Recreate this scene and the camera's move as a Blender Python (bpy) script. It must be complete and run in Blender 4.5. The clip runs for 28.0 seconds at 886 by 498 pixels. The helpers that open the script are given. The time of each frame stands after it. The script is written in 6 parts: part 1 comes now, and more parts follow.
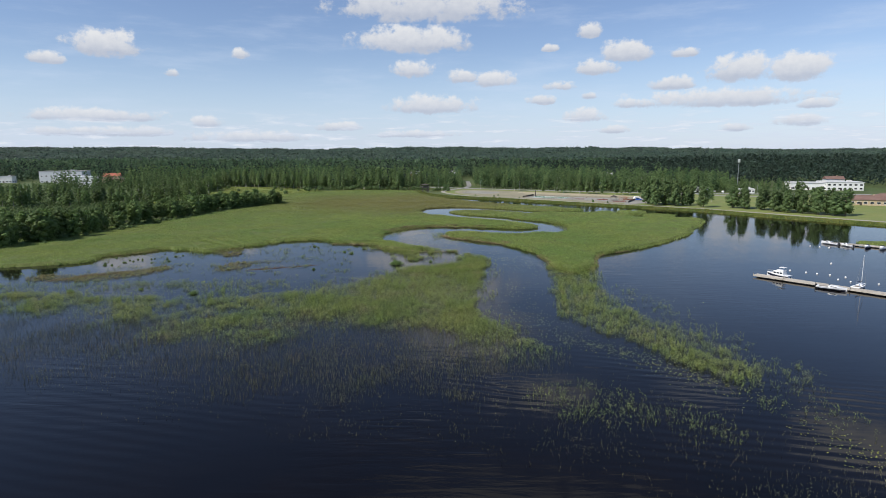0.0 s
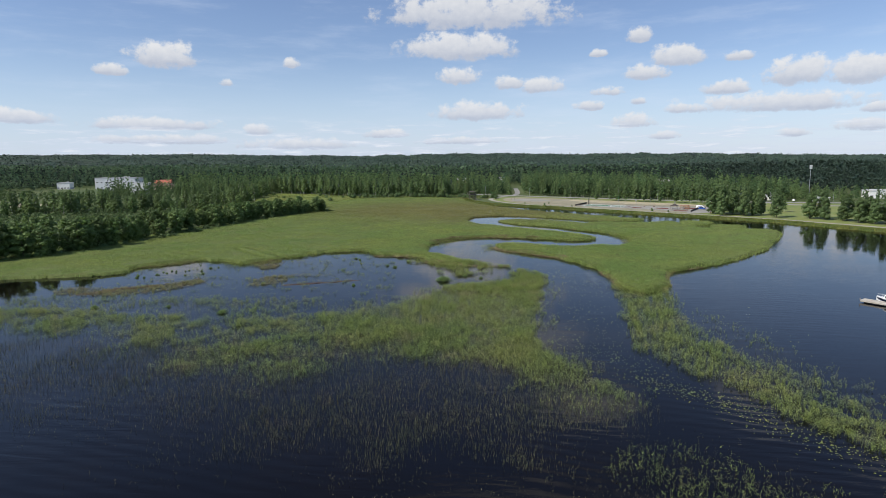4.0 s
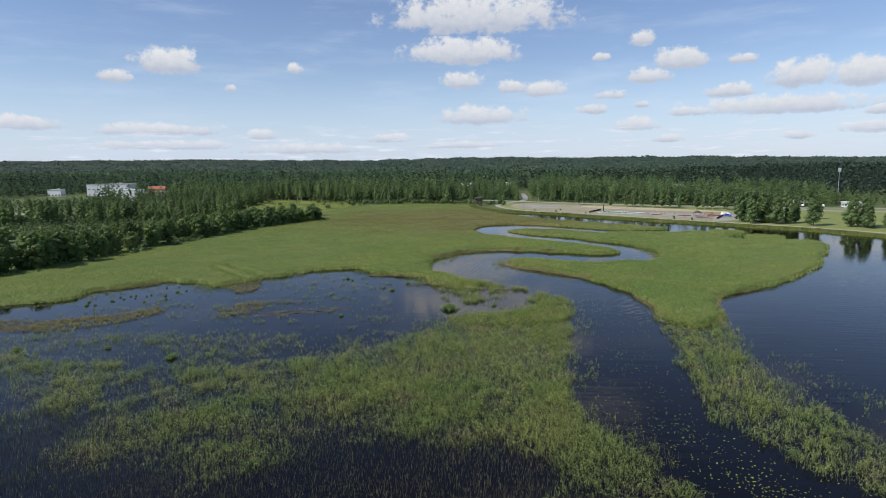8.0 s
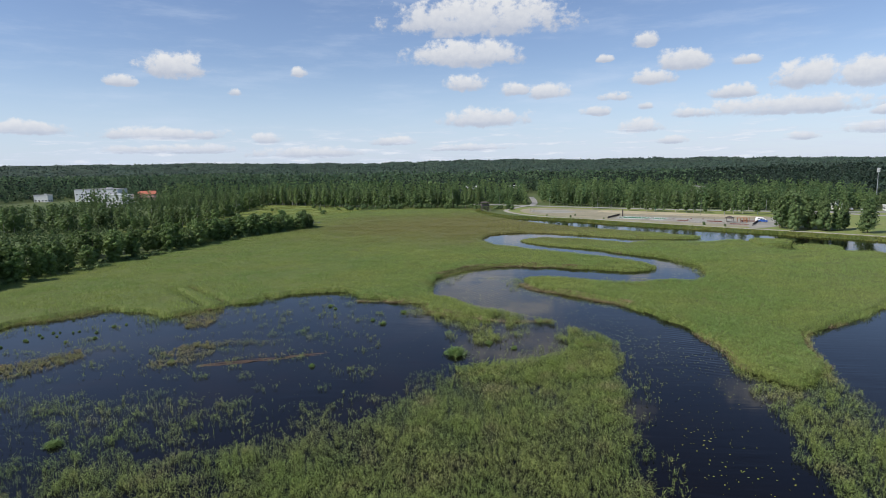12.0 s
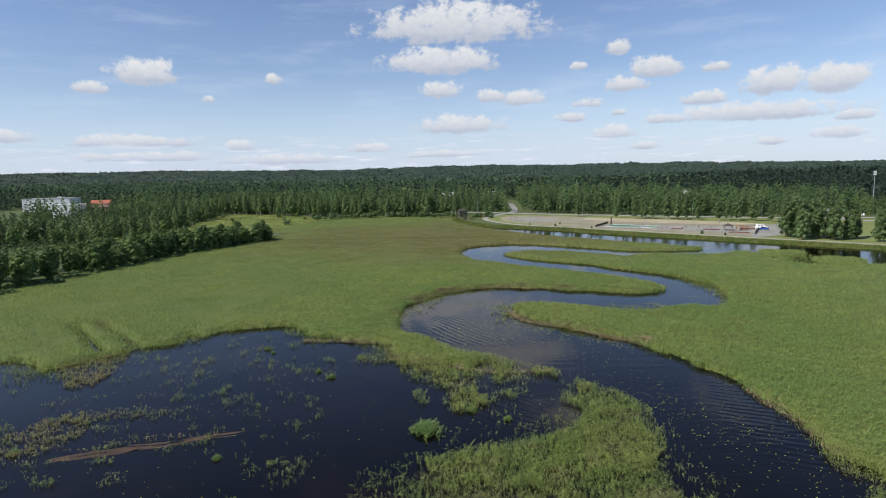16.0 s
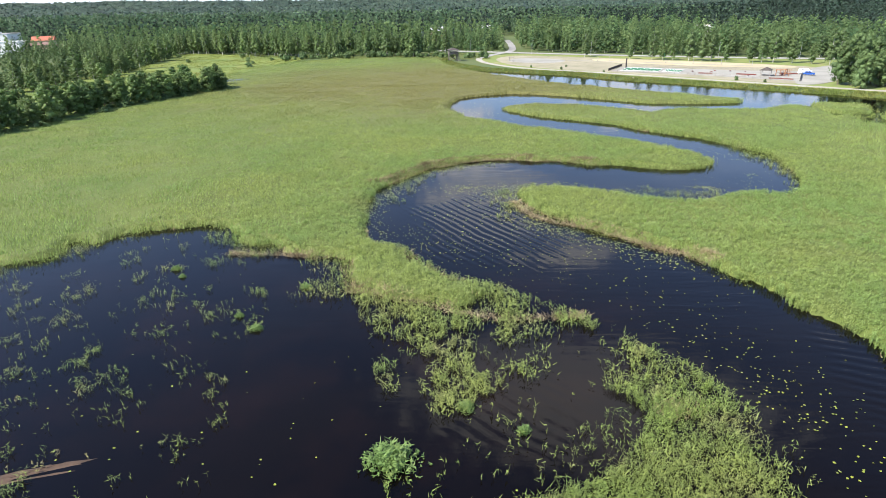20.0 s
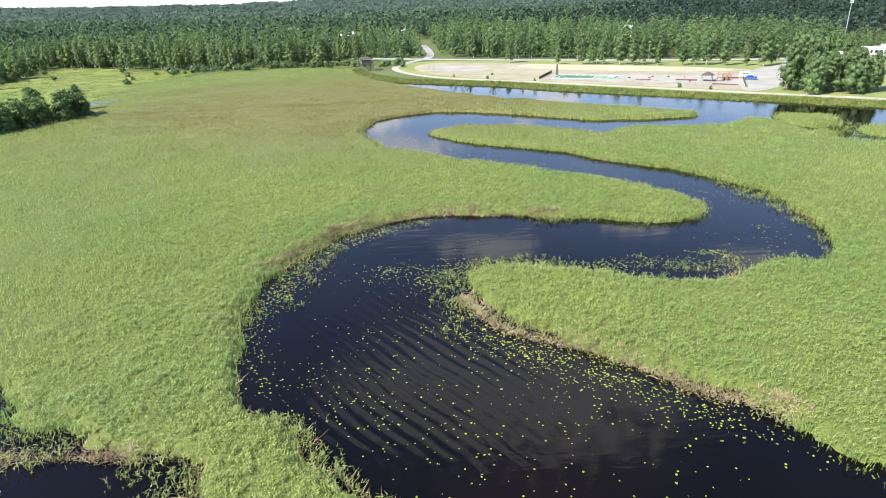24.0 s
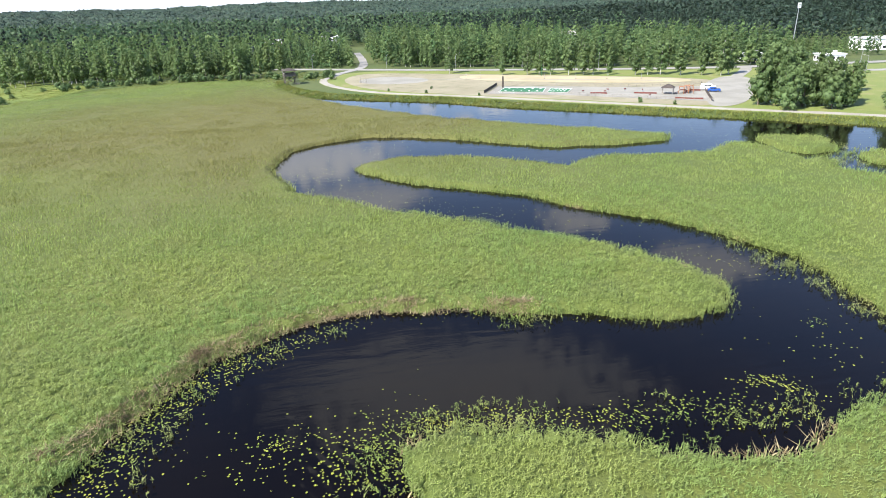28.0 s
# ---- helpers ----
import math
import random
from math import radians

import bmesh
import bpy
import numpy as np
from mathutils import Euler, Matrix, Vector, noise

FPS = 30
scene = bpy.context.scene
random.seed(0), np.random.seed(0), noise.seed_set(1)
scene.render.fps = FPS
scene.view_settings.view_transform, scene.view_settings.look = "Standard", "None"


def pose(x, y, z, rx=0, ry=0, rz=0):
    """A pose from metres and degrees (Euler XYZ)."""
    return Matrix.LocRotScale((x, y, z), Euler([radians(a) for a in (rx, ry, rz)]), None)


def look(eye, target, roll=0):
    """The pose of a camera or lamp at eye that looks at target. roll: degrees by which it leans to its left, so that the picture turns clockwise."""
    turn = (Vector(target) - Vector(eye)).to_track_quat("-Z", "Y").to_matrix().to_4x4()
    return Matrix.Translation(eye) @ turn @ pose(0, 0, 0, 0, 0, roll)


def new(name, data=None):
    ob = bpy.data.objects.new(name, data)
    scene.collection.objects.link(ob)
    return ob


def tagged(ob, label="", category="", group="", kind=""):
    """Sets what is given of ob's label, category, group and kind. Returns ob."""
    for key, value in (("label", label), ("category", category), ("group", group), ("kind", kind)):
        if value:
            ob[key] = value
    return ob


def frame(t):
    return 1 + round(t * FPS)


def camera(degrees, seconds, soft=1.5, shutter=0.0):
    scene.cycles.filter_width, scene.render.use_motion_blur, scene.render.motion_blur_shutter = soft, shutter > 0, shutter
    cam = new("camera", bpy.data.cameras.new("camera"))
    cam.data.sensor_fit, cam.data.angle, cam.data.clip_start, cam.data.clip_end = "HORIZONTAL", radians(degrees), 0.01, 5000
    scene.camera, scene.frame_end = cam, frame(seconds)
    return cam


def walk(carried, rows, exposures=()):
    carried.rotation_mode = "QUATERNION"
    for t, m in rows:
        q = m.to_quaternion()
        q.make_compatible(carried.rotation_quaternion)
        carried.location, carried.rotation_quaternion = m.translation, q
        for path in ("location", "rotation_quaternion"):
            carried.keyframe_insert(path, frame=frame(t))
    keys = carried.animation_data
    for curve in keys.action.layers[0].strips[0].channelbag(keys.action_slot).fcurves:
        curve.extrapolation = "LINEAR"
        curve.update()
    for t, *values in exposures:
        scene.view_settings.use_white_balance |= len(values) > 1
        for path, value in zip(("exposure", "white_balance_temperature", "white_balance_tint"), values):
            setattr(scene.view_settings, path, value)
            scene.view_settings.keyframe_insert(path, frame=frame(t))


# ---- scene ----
cam = camera(73.1, 28.0, 0.9)
PATH = [
    (0, (6.882, 8.343, 35.814), (6.853, 10.317, 35.493), -0.4),
    (0.2, (6.334, 8.613, 35.858), (6.257, 10.586, 35.538), -0.5),
    (0.5, (5.896, 9.251, 35.935), (5.785, 11.223, 35.616), -0.4),
    (1, (5.857, 10.69, 36.078), (5.729, 12.661, 35.763), -0.4),
    (1.5, (5.923, 12.45, 36.053), (5.774, 14.42, 35.739), -0.4),
    (2, (5.837, 14.745, 35.88), (5.677, 16.715, 35.572), -0.3),
    (3, (5.231, 20.241, 35.603), (5.06, 22.21, 35.301), -0.4),
    (5.5, (3.469, 35.471, 35.513), (3.285, 37.441, 35.221), -0.6),
    (7, (2.313, 47.003, 35.515), (2.125, 48.973, 35.228), -0.7),
    (8, (1.523, 55.137, 35.573), (1.332, 57.108, 35.288), -0.8),
    (9, (0.521, 64.256, 35.316), (0.33, 66.227, 35.033), -0.8),
    (10, (-0.373, 73.068, 35.23), (-0.569, 75.038, 34.95), -0.9),
    (11, (-1.324, 81.066, 35.029), (-1.522, 83.037, 34.753), -0.9),
    (12, (-1.768, 90.369, 34.972), (-1.973, 92.34, 34.696), -1.1),
    (12.5, (-2.114, 94.953, 34.649), (-2.319, 96.923, 34.378), -1.0),
    (13, (-2.56, 99.332, 34.282), (-2.709, 101.308, 34.013), -1.1),
    (13.5, (-2.32, 103.561, 34.176), (-2.467, 105.537, 33.906), -1.2),
    (15.5, (-2.933, 118.161, 34.093), (-3.065, 120.14, 33.837), -1.5),
    (16, (-3.275, 122.679, 34.212), (-3.404, 124.658, 33.955), -1.4),
    (16.5, (-3.356, 127.506, 34.307), (-3.478, 129.485, 34.05), -1.3),
    (17, (-3.471, 132.348, 34.421), (-3.589, 134.327, 34.151), -1.3),
    (17.5, (-3.377, 136.74, 34.225), (-3.493, 138.713, 33.917), -1.5),
    (18, (-3.443, 141.458, 34.051), (-3.559, 143.413, 33.646), -1.5),
    (18.5, (-3.575, 146.256, 33.889), (-3.689, 148.184, 33.372), -1.6),
    (19, (-3.75, 151.307, 33.919), (-3.86, 153.202, 33.287), -1.5),
    (19.5, (-3.775, 155.992, 33.831), (-3.884, 157.847, 33.09), -1.6),
    (20, (-4.215, 160.729, 33.934), (-4.318, 162.574, 33.169), -1.5),
    (20.5, (-4.28, 165.668, 34.078), (-4.383, 167.513, 33.312), -1.6),
    (22.5, (-4.875, 184.335, 34.548), (-4.925, 186.182, 33.782), -1.9),
    (23, (-4.967, 188.863, 34.436), (-4.953, 190.71, 33.671), -2.0),
    (23.5, (-4.873, 193.583, 34.435), (-4.791, 195.429, 33.669), -2.1),
    (24, (-4.422, 198.162, 34.295), (-4.28, 200.004, 33.528), -2.2),
    (24.5, (-3.932, 202.986, 34.091), (-3.75, 204.823, 33.324), -2.0),
    (25, (-3.253, 207.852, 33.928), (-3.03, 209.686, 33.162), -2.0),
    (25.5, (-2.277, 212.522, 33.985), (-2.021, 214.351, 33.218), -2.2),
    (26, (-1.411, 217.193, 33.991), (-1.125, 219.018, 33.225), -2.2),
    (26.5, (-0.372, 221.822, 34.008), (-0.069, 223.645, 33.243), -2.2),
    (27, (0.511, 225.989, 34.097), (0.823, 227.81, 33.333), -2.3),
    (27.5, (1.04, 229.086, 34.195), (1.359, 230.907, 33.432), -2.2),
    (28, (1.491, 231.089, 34.381), (1.812, 232.91, 33.62), -2.2),
]
walk(cam, [(t, look(e, g, r)) for t, e, g, r in PATH],
     [(0, 0.0), (17.3, 0.0), (18.2, 0.2), (19.0, 0.55), (19.7, 0.95), (20.3, 1.19), (22.5, 1.29), (24.5, 1.24), (26.5, 1.13), (28, 1.1)])

# ---- world, sun, exposure ----
SUN_AZ, SUN_EL = radians(-118), radians(46)      # azimuth from +y towards +x
to_sun = Vector((math.sin(SUN_AZ) * math.cos(SUN_EL), math.cos(SUN_AZ) * math.cos(SUN_EL), math.sin(SUN_EL)))
sun = new("sun", bpy.data.lights.new("sun", "SUN"))
sun.data.energy, sun.data.angle, sun.data.color = 5.0, radians(0.55), (1.0, 0.95, 0.87)
sun.matrix_world = look(to_sun * 900, (0, 0, 0))


class Nodes:
    """Short hand for building a node tree."""

    def __init__(self, tree):
        self.t = tree
        tree.nodes.clear()

    def n(self, kind, ins=None, **props):
        node = self.t.nodes.new(kind)
        for k, v in props.items():
            setattr(node, k, v)
        for k, v in (ins or {}).items():
            if isinstance(v, bpy.types.NodeSocket):
                self.t.links.new(v, node.inputs[k])
            else:
                node.inputs[k].default_value = v
        return node

    def m(self, op, a, b=0.0, c=None, clamp=False):
        ins = {0: a, 1: b}
        if c is not None:
            ins[2] = c
        return self.n("ShaderNodeMath", ins, operation=op, use_clamp=clamp).outputs[0]

    def mix(self, f, a, b, blend="MIX"):
        node = self.n("ShaderNodeMix", {0: f, 6: a, 7: b}, data_type="RGBA", blend_type=blend)
        return node.outputs[2]

    def noise(self, vec, scale, detail=3.0, rough=0.55, distort=0.0):
        return self.n("ShaderNodeTexNoise", {"Vector": vec, "Scale": scale, "Detail": detail, "Roughness": rough,
                                             "Distortion": distort}).outputs["Fac"]

    def ramp(self, f, lo, hi):
        return self.n("ShaderNodeMapRange", {0: f, 1: lo, 2: hi}, interpolation_type="SMOOTHSTEP").outputs[0]


world = bpy.data.worlds.new("sky")
scene.world = world
world.use_nodes = True
W = Nodes(world.node_tree)
sky = W.n("ShaderNodeTexSky", sky_type="NISHITA", sun_disc=False, sun_elevation=SUN_EL, sun_rotation=SUN_AZ,
          altitude=100, air_density=1.0, dust_density=0.25, ozone_density=3.0).outputs[0]
ray = W.n("ShaderNodeTexCoord").outputs["Generated"]
xyz = W.n("ShaderNodeSeparateXYZ", {0: ray}).outputs
DEG = 180 / math.pi
az = W.m("MULTIPLY", W.m("ARCTAN2", xyz[0], xyz[1]), DEG)
el = W.m("MULTIPLY", W.m("ARCSINE", xyz[2]), DEG)
flat = W.n("ShaderNodeCombineXYZ", {0: az, 1: W.m("MULTIPLY", el, 1.15), 2: 0.0}).outputs[0]
puff = W.noise(flat, 0.55, 6.0, 0.6)
fine = W.noise(flat, 1.35, 5.0, 0.6)
lump = W.m("ADD", W.m("MULTIPLY", W.m("SUBTRACT", puff, 0.5), 2.7), W.m("MULTIPLY", W.m("SUBTRACT", fine, 0.5), 1.25))
# fair-weather cumulus: azimuth, elevation, half width, half height (degrees)
CUMULUS = [
    (-2.2, 13.4, 9.4, 2.1), (-3.4, 10.2, 5.9, 1.4), (-3.5, 7.6, 2.3, 0.9), (1.0, 6.9, 1.7, 0.7), (4.0, 6.6, 2.1, 0.8), (-29.1, 8.9, 3.3, 1.2), (-33.4, 7.5, 1.4, 0.6),
    (-18.8, 8.6, 0.9, 0.5), (-24.5, 6.8, 0.7, 0.4), (12.4, 10.6, 1.2, 0.8), (15.5, 8.7, 2.5, 1.1), (13.2, 7.4, 2.1, 0.8), (20.4, 8.3, 1.5, 0.5), (24.8, 6.8, 3.0, 1.3),
    (29.3, 6.6, 2.6, 1.3), (19.7, 5.8, 2.0, 0.7), (10.1, 5.9, 1.7, 0.5), (12.7, 5.0, 0.8, 0.4), (8.5, 4.7, 1.7, 0.5), (-1.9, 4.4, 4.6, 1.0), (9.1, 9.2, 0.8, 0.4),
]
CUMULUS += [
    (23.4, 4.4, 8.4, 0.9), (17.0, 4.2, 3.0, 0.5), (12.3, 3.2, 2.0, 0.7), (14.7, 1.9, 1.7, 0.4), (24.8, 1.9, 1.3, 0.4), (29.4, 2.4, 2.2, 0.6), (30.6, 3.7, 1.6, 0.5),
    (-39.9, 3.6, 3.0, 0.7), (-30.6, 3.2, 6.0, 0.6), (-21.8, 2.8, 1.5, 0.6), (-10.3, 2.4, 2.1, 0.5), (-29.4, 1.9, 6.4, 0.5), (-18.2, 1.5, 5.9, 0.6), (-3.4, 1.7, 4.4, 0.4),
]
# higher ones, seen only in the water
CUMULUS += [(11, 36.5, 23, 6.6), (2, 17.6, 7.5, 2.2), (9, 22.6, 6, 1.3), (23, 19.6, 4.0, 1.3), (36, 22.5, 6, 1.8)]
best = None
for a, e, w, h in CUMULUS:
    u = W.m("MULTIPLY", W.m("SUBTRACT", az, a), 1 / w)
    v = W.m("MULTIPLY", W.m("SUBTRACT", el, e - 0.355 * h), 1 / (1.355 * h))
    v = W.m("MULTIPLY", v, W.m("ADD", 1.0, W.m("MULTIPLY", W.m("LESS_THAN", v, 0.0), 1.1)))      # flat bases
    body = W.m("SUBTRACT", 1.0, W.m("ADD", W.m("MULTIPLY", u, u), W.m("MULTIPLY", v, v)))
    v01 = W.m("MULTIPLY_ADD", v, 0.5, 0.5)
    if best is None:
        best, tall = body, v01
    else:
        over = W.m("GREATER_THAN", body, best)
        tall = W.n("ShaderNodeMix", {0: over, 2: tall, 3: v01}).outputs[0]
        best = W.m("MAXIMUM", best, body)
mask = W.ramp(W.m("ADD", best, lump), -0.05, 0.72)
# thin flat layers near the skyline and faint high cirrus
streak = W.noise(W.n("ShaderNodeCombineXYZ", {0: W.m("MULTIPLY", az, 0.35), 1: W.m("MULTIPLY", el, 2.6), 2: 3.0}).outputs[0], 0.9, 6.0, 0.6)
band = W.m("MULTIPLY", W.ramp(el, 4.4, 1.4), W.ramp(streak, 0.44, 0.7))
cirrus = W.noise(W.n("ShaderNodeCombineXYZ", {0: W.m("MULTIPLY", az, 0.08), 1: W.m("MULTIPLY", el, 0.45), 2: 9.0}).outputs[0], 1.0, 6.0, 0.62)
veil = W.m("MULTIPLY", W.m("MULTIPLY", W.ramp(cirrus, 0.45, 0.8), 0.34), W.ramp(el, 24.0, 12.0))
shade = W.m("ADD", W.ramp(tall, 0.2, 0.95), W.m("MULTIPLY", W.m("SUBTRACT", fine, 0.5), 0.7), clamp=True)
cloud_col = W.mix(shade, (4.4, 4.8, 5.7, 1), (7.1, 7.2, 7.4, 1))
haze = W.ramp(el, 10.0, -1.0)
sky = W.mix(1.0, sky, (1.05, 1.0, 1.08, 1), "MULTIPLY")
sky = W.mix(W.m("MULTIPLY", haze, 0.6), sky, (4.7, 6.1, 8.3, 1))
over_sky = W.mix(veil, sky, (6.0, 6.8, 8.2, 1))
over_sky = W.mix(W.m("MULTIPLY", mask, 0.96), over_sky, cloud_col)
over_sky = W.mix(W.m("MULTIPLY", band, 0.8), over_sky, W.mix(W.ramp(streak, 0.5, 0.72), (5.6, 6.2, 7.4, 1), (7.6, 7.8, 8.2, 1)))
over_sky = W.mix(W.m("MULTIPLY", haze, 0.16), over_sky, (5.2, 6.4, 8.4, 1))
back = W.n("ShaderNodeBackground", {0: over_sky, 1: 0.112}).outputs[0]
W.n("ShaderNodeOutputWorld", {0: back})


# ---- materials ----
def material(name, cols, scale=1.0, fine_scale=12.0, rough=0.8, bump=0.0, metal=0.0, spec=0.4, vary=0.12, island=0.0, objvar=0.0, trans=0.0, bump_scale=None, stretch=(1, 1, 1), flush=None, cells=0.0):
    """Two or three colours mixed by coarse and fine noise over world places; island and objvar: a shift by piece or by object."""
    mat = bpy.data.materials.new(name)
    mat.use_nodes = True
    k = Nodes(mat.node_tree)
    pos = k.n("ShaderNodeNewGeometry")
    where = k.n("ShaderNodeVectorMath", {0: pos.outputs["Position"], 1: stretch}, operation="MULTIPLY").outputs[0]
    big = k.ramp(k.noise(where, scale, 4.0), 0.33, 0.67)
    small = k.noise(where, fine_scale, 4.0, 0.65)
    c = [(*x, 1) for x in cols]
    col = k.mix(big, c[0], c[1])
    if len(c) > 2:
        col = k.mix(k.ramp(k.noise(where, scale * 2.7 + 0.013, 3.0), 0.5, 0.75), col, c[2])
    if flush:
        away = k.n("ShaderNodeVectorMath", {0: k.n("ShaderNodeVectorMath", {0: pos.outputs["Position"], 1: (-22, 432, 0)}, operation="SUBTRACT").outputs[0], 1: (0.0105, 0.0125, 0)}, operation="MULTIPLY").outputs[0]
        far = k.m("ADD", k.n("ShaderNodeVectorMath", {0: away}, operation="LENGTH").outputs["Value"], k.m("MULTIPLY", k.m("SUBTRACT", big, 0.5), 0.5))
        col = k.mix(k.m("MULTIPLY", k.ramp(far, 1.5, 0.3), 0.85), col, (*flush, 1))
    value = k.m("MULTIPLY_ADD", k.m("SUBTRACT", small, 0.5), 2 * vary, 1.0)
    if cells:
        # tree by tree: each crown a shade of its own
        tree = k.n("ShaderNodeSeparateColor", {0: k.n("ShaderNodeTexVoronoi", {"Vector": where, "Scale": cells}, voronoi_dimensions="2D").outputs["Color"]}).outputs
        value = k.m("MULTIPLY", value, k.m("MULTIPLY_ADD", tree[0], 0.62, 0.69))
        col = k.mix(k.ramp(tree[1], 0.62, 0.8), col, k.n("ShaderNodeVectorMath", {0: col, 1: (0.62, 0.74, 0.8)}, operation="MULTIPLY").outputs[0])
    if island:
        value = k.m("MULTIPLY", value, k.m("MULTIPLY_ADD", pos.outputs["Random Per Island"], 2 * island, 1 - island))
    if objvar:
        value = k.m("MULTIPLY", value, k.m("MULTIPLY_ADD", k.n("ShaderNodeObjectInfo").outputs["Random"], 2 * objvar, 1 - objvar))
    col = k.n("ShaderNodeVectorMath", {0: col, "Scale": value}, operation="SCALE").outputs[0]
    ins = {"Base Color": col, "Roughness": rough, "Metallic": metal, "Specular IOR Level": spec}
    if bump:
        ins["Normal"] = k.n("ShaderNodeBump", {"Height": k.noise(where, bump_scale or fine_scale, 5.0, 0.65), "Strength": 0.8, "Distance": bump}).outputs[0]
    shader = k.n("ShaderNodeBsdfPrincipled", ins).outputs[0]
    if trans:
        leaf = k.n("ShaderNodeBsdfTranslucent", {0: col}).outputs[0]
        shader = k.n("ShaderNodeMixShader", {0: trans, 1: shader, 2: leaf}).outputs[0]
    k.n("ShaderNodeOutputMaterial", {0: shader})
    return mat


def water_material():
    mat = bpy.data.materials.new("humic lake water")
    mat.use_nodes = True
    k = Nodes(mat.node_tree)
    pos = k.n("ShaderNodeNewGeometry").outputs["Position"]
    # wind ruffles some stretches and leaves others smooth
    place = k.n("ShaderNodeSeparateXYZ", {0: pos}).outputs
    river = k.m("MULTIPLY", k.ramp(place[1], 222, 262), k.ramp(place[0], 78, 58))
    pond = k.m("MULTIPLY", k.ramp(place[1], 156, 176), k.ramp(place[0], 22, 4))
    sheltered = k.m("MAXIMUM", river, pond)
    gust = k.ramp(k.noise(pos, 0.055, 3.0), 0.52, 0.66)
    calm = k.m("MULTIPLY", k.ramp(k.noise(pos, 0.022, 3.0), 0.40, 0.62), k.m("SUBTRACT", 1.0, k.m("MULTIPLY", sheltered, k.m("SUBTRACT", 0.93, k.m("MULTIPLY", gust, 0.45)))))
    turned = k.n("ShaderNodeMapping", {0: pos, 2: (0, 0, radians(24)), 3: (0.16, 0.9, 1)}).outputs[0]
    swell = k.noise(turned, 0.75, 2.0, 0.45, 0.5)
    ripple = k.noise(pos, 2.3, 3.0, 0.6)
    height = k.m("ADD", k.m("MULTIPLY", swell, k.m("MULTIPLY_ADD", calm, k.m("MULTIPLY_ADD", k.ramp(place[0], 50, 66), -0.05, 0.06), 0.006)), k.m("MULTIPLY", ripple, k.m("MULTIPLY_ADD", calm, 0.011, 0.0015)))
    # long parallel wavelets where the breeze reaches the water
    crest = k.n("ShaderNodeTexWave", {"Vector": k.n("ShaderNodeMapping", {0: pos, 2: (0, 0, radians(14))}).outputs[0], "Scale": 0.14, "Distortion": 5.0, "Detail": 2.0, "Detail Scale": 0.35}, wave_type="BANDS", bands_direction="Y").outputs["Fac"]
    breeze = k.m("MULTIPLY", k.ramp(k.noise(pos, 0.03, 2.0), 0.42, 0.6), k.m("SUBTRACT", 1.0, k.m("MULTIPLY", sheltered, k.m("SUBTRACT", 1.0, k.m("MULTIPLY", river, k.m("MULTIPLY", gust, 0.5))))))
    height = k.m("ADD", height, k.m("MULTIPLY", crest, k.m("MULTIPLY", k.m("MULTIPLY", breeze, k.m("MAXIMUM", k.ramp(place[1], 135, 95), k.m("MULTIPLY", k.ramp(place[0], 50, 64), 0.2))), 0.013)))
    # a puff of wind drives short steep wavelets across two bends of the channel
    for cx, cy, rx, ry, turn, tall in ((-2, 253, 16, 22, -35, 0.022), (36, 203, 9, 22, -70, 0.014), (0, 205, 9, 7, -50, 0.012)):
        off = k.n("ShaderNodeVectorMath", {0: k.n("ShaderNodeVectorMath", {0: pos, 1: (cx, cy, 0)}, operation="SUBTRACT").outputs[0], 1: (1 / rx, 1 / ry, 0)}, operation="MULTIPLY").outputs[0]
        away = k.m("ADD", k.n("ShaderNodeVectorMath", {0: off}, operation="LENGTH").outputs["Value"], k.m("MULTIPLY", k.m("SUBTRACT", k.noise(pos, 0.16, 2.0), 0.5), 1.3))
        short = k.n("ShaderNodeTexWave", {"Vector": k.n("ShaderNodeMapping", {0: pos, 2: (0, 0, radians(turn))}).outputs[0], "Scale": 0.22, "Distortion": 3.2, "Detail": 2.0, "Detail Scale": 0.5}, wave_type="BANDS", bands_direction="X").outputs["Fac"]
        height = k.m("ADD", height, k.m("MULTIPLY", short, k.m("MULTIPLY", k.ramp(away, 1.0, 0.45), tall)))
    normal = k.n("ShaderNodeBump", {"Height": height, "Strength": 1.0, "Distance": 1.0}).outputs[0]
    # the peaty bottom shows faintly through the shallow pond
    shallow = k.m("MULTIPLY", k.m("MULTIPLY", k.ramp(place[0], 24, 10), k.ramp(place[1], 244, 226)), k.ramp(place[1], 150, 172))
    bottom = k.m("MULTIPLY", shallow, k.ramp(k.noise(pos, 0.075, 4.0, 0.6), 0.42, 0.72))
    tint = k.mix(k.ramp(k.noise(pos, 0.06, 3.0), 0.35, 0.7), (0.0022, 0.0016, 0.0018, 1), (0.0036, 0.0024, 0.0018, 1))
    tint = k.mix(bottom, tint, (0.0062, 0.0034, 0.0026, 1))
    shader = k.n("ShaderNodeBsdfPrincipled", {"Base Color": tint, "Roughness": 0.045, "IOR": 1.333, "Specular IOR Level": 0.31, "Normal": normal}).outputs[0]
    k.n("ShaderNodeOutputMaterial", {0: shader})
    return mat


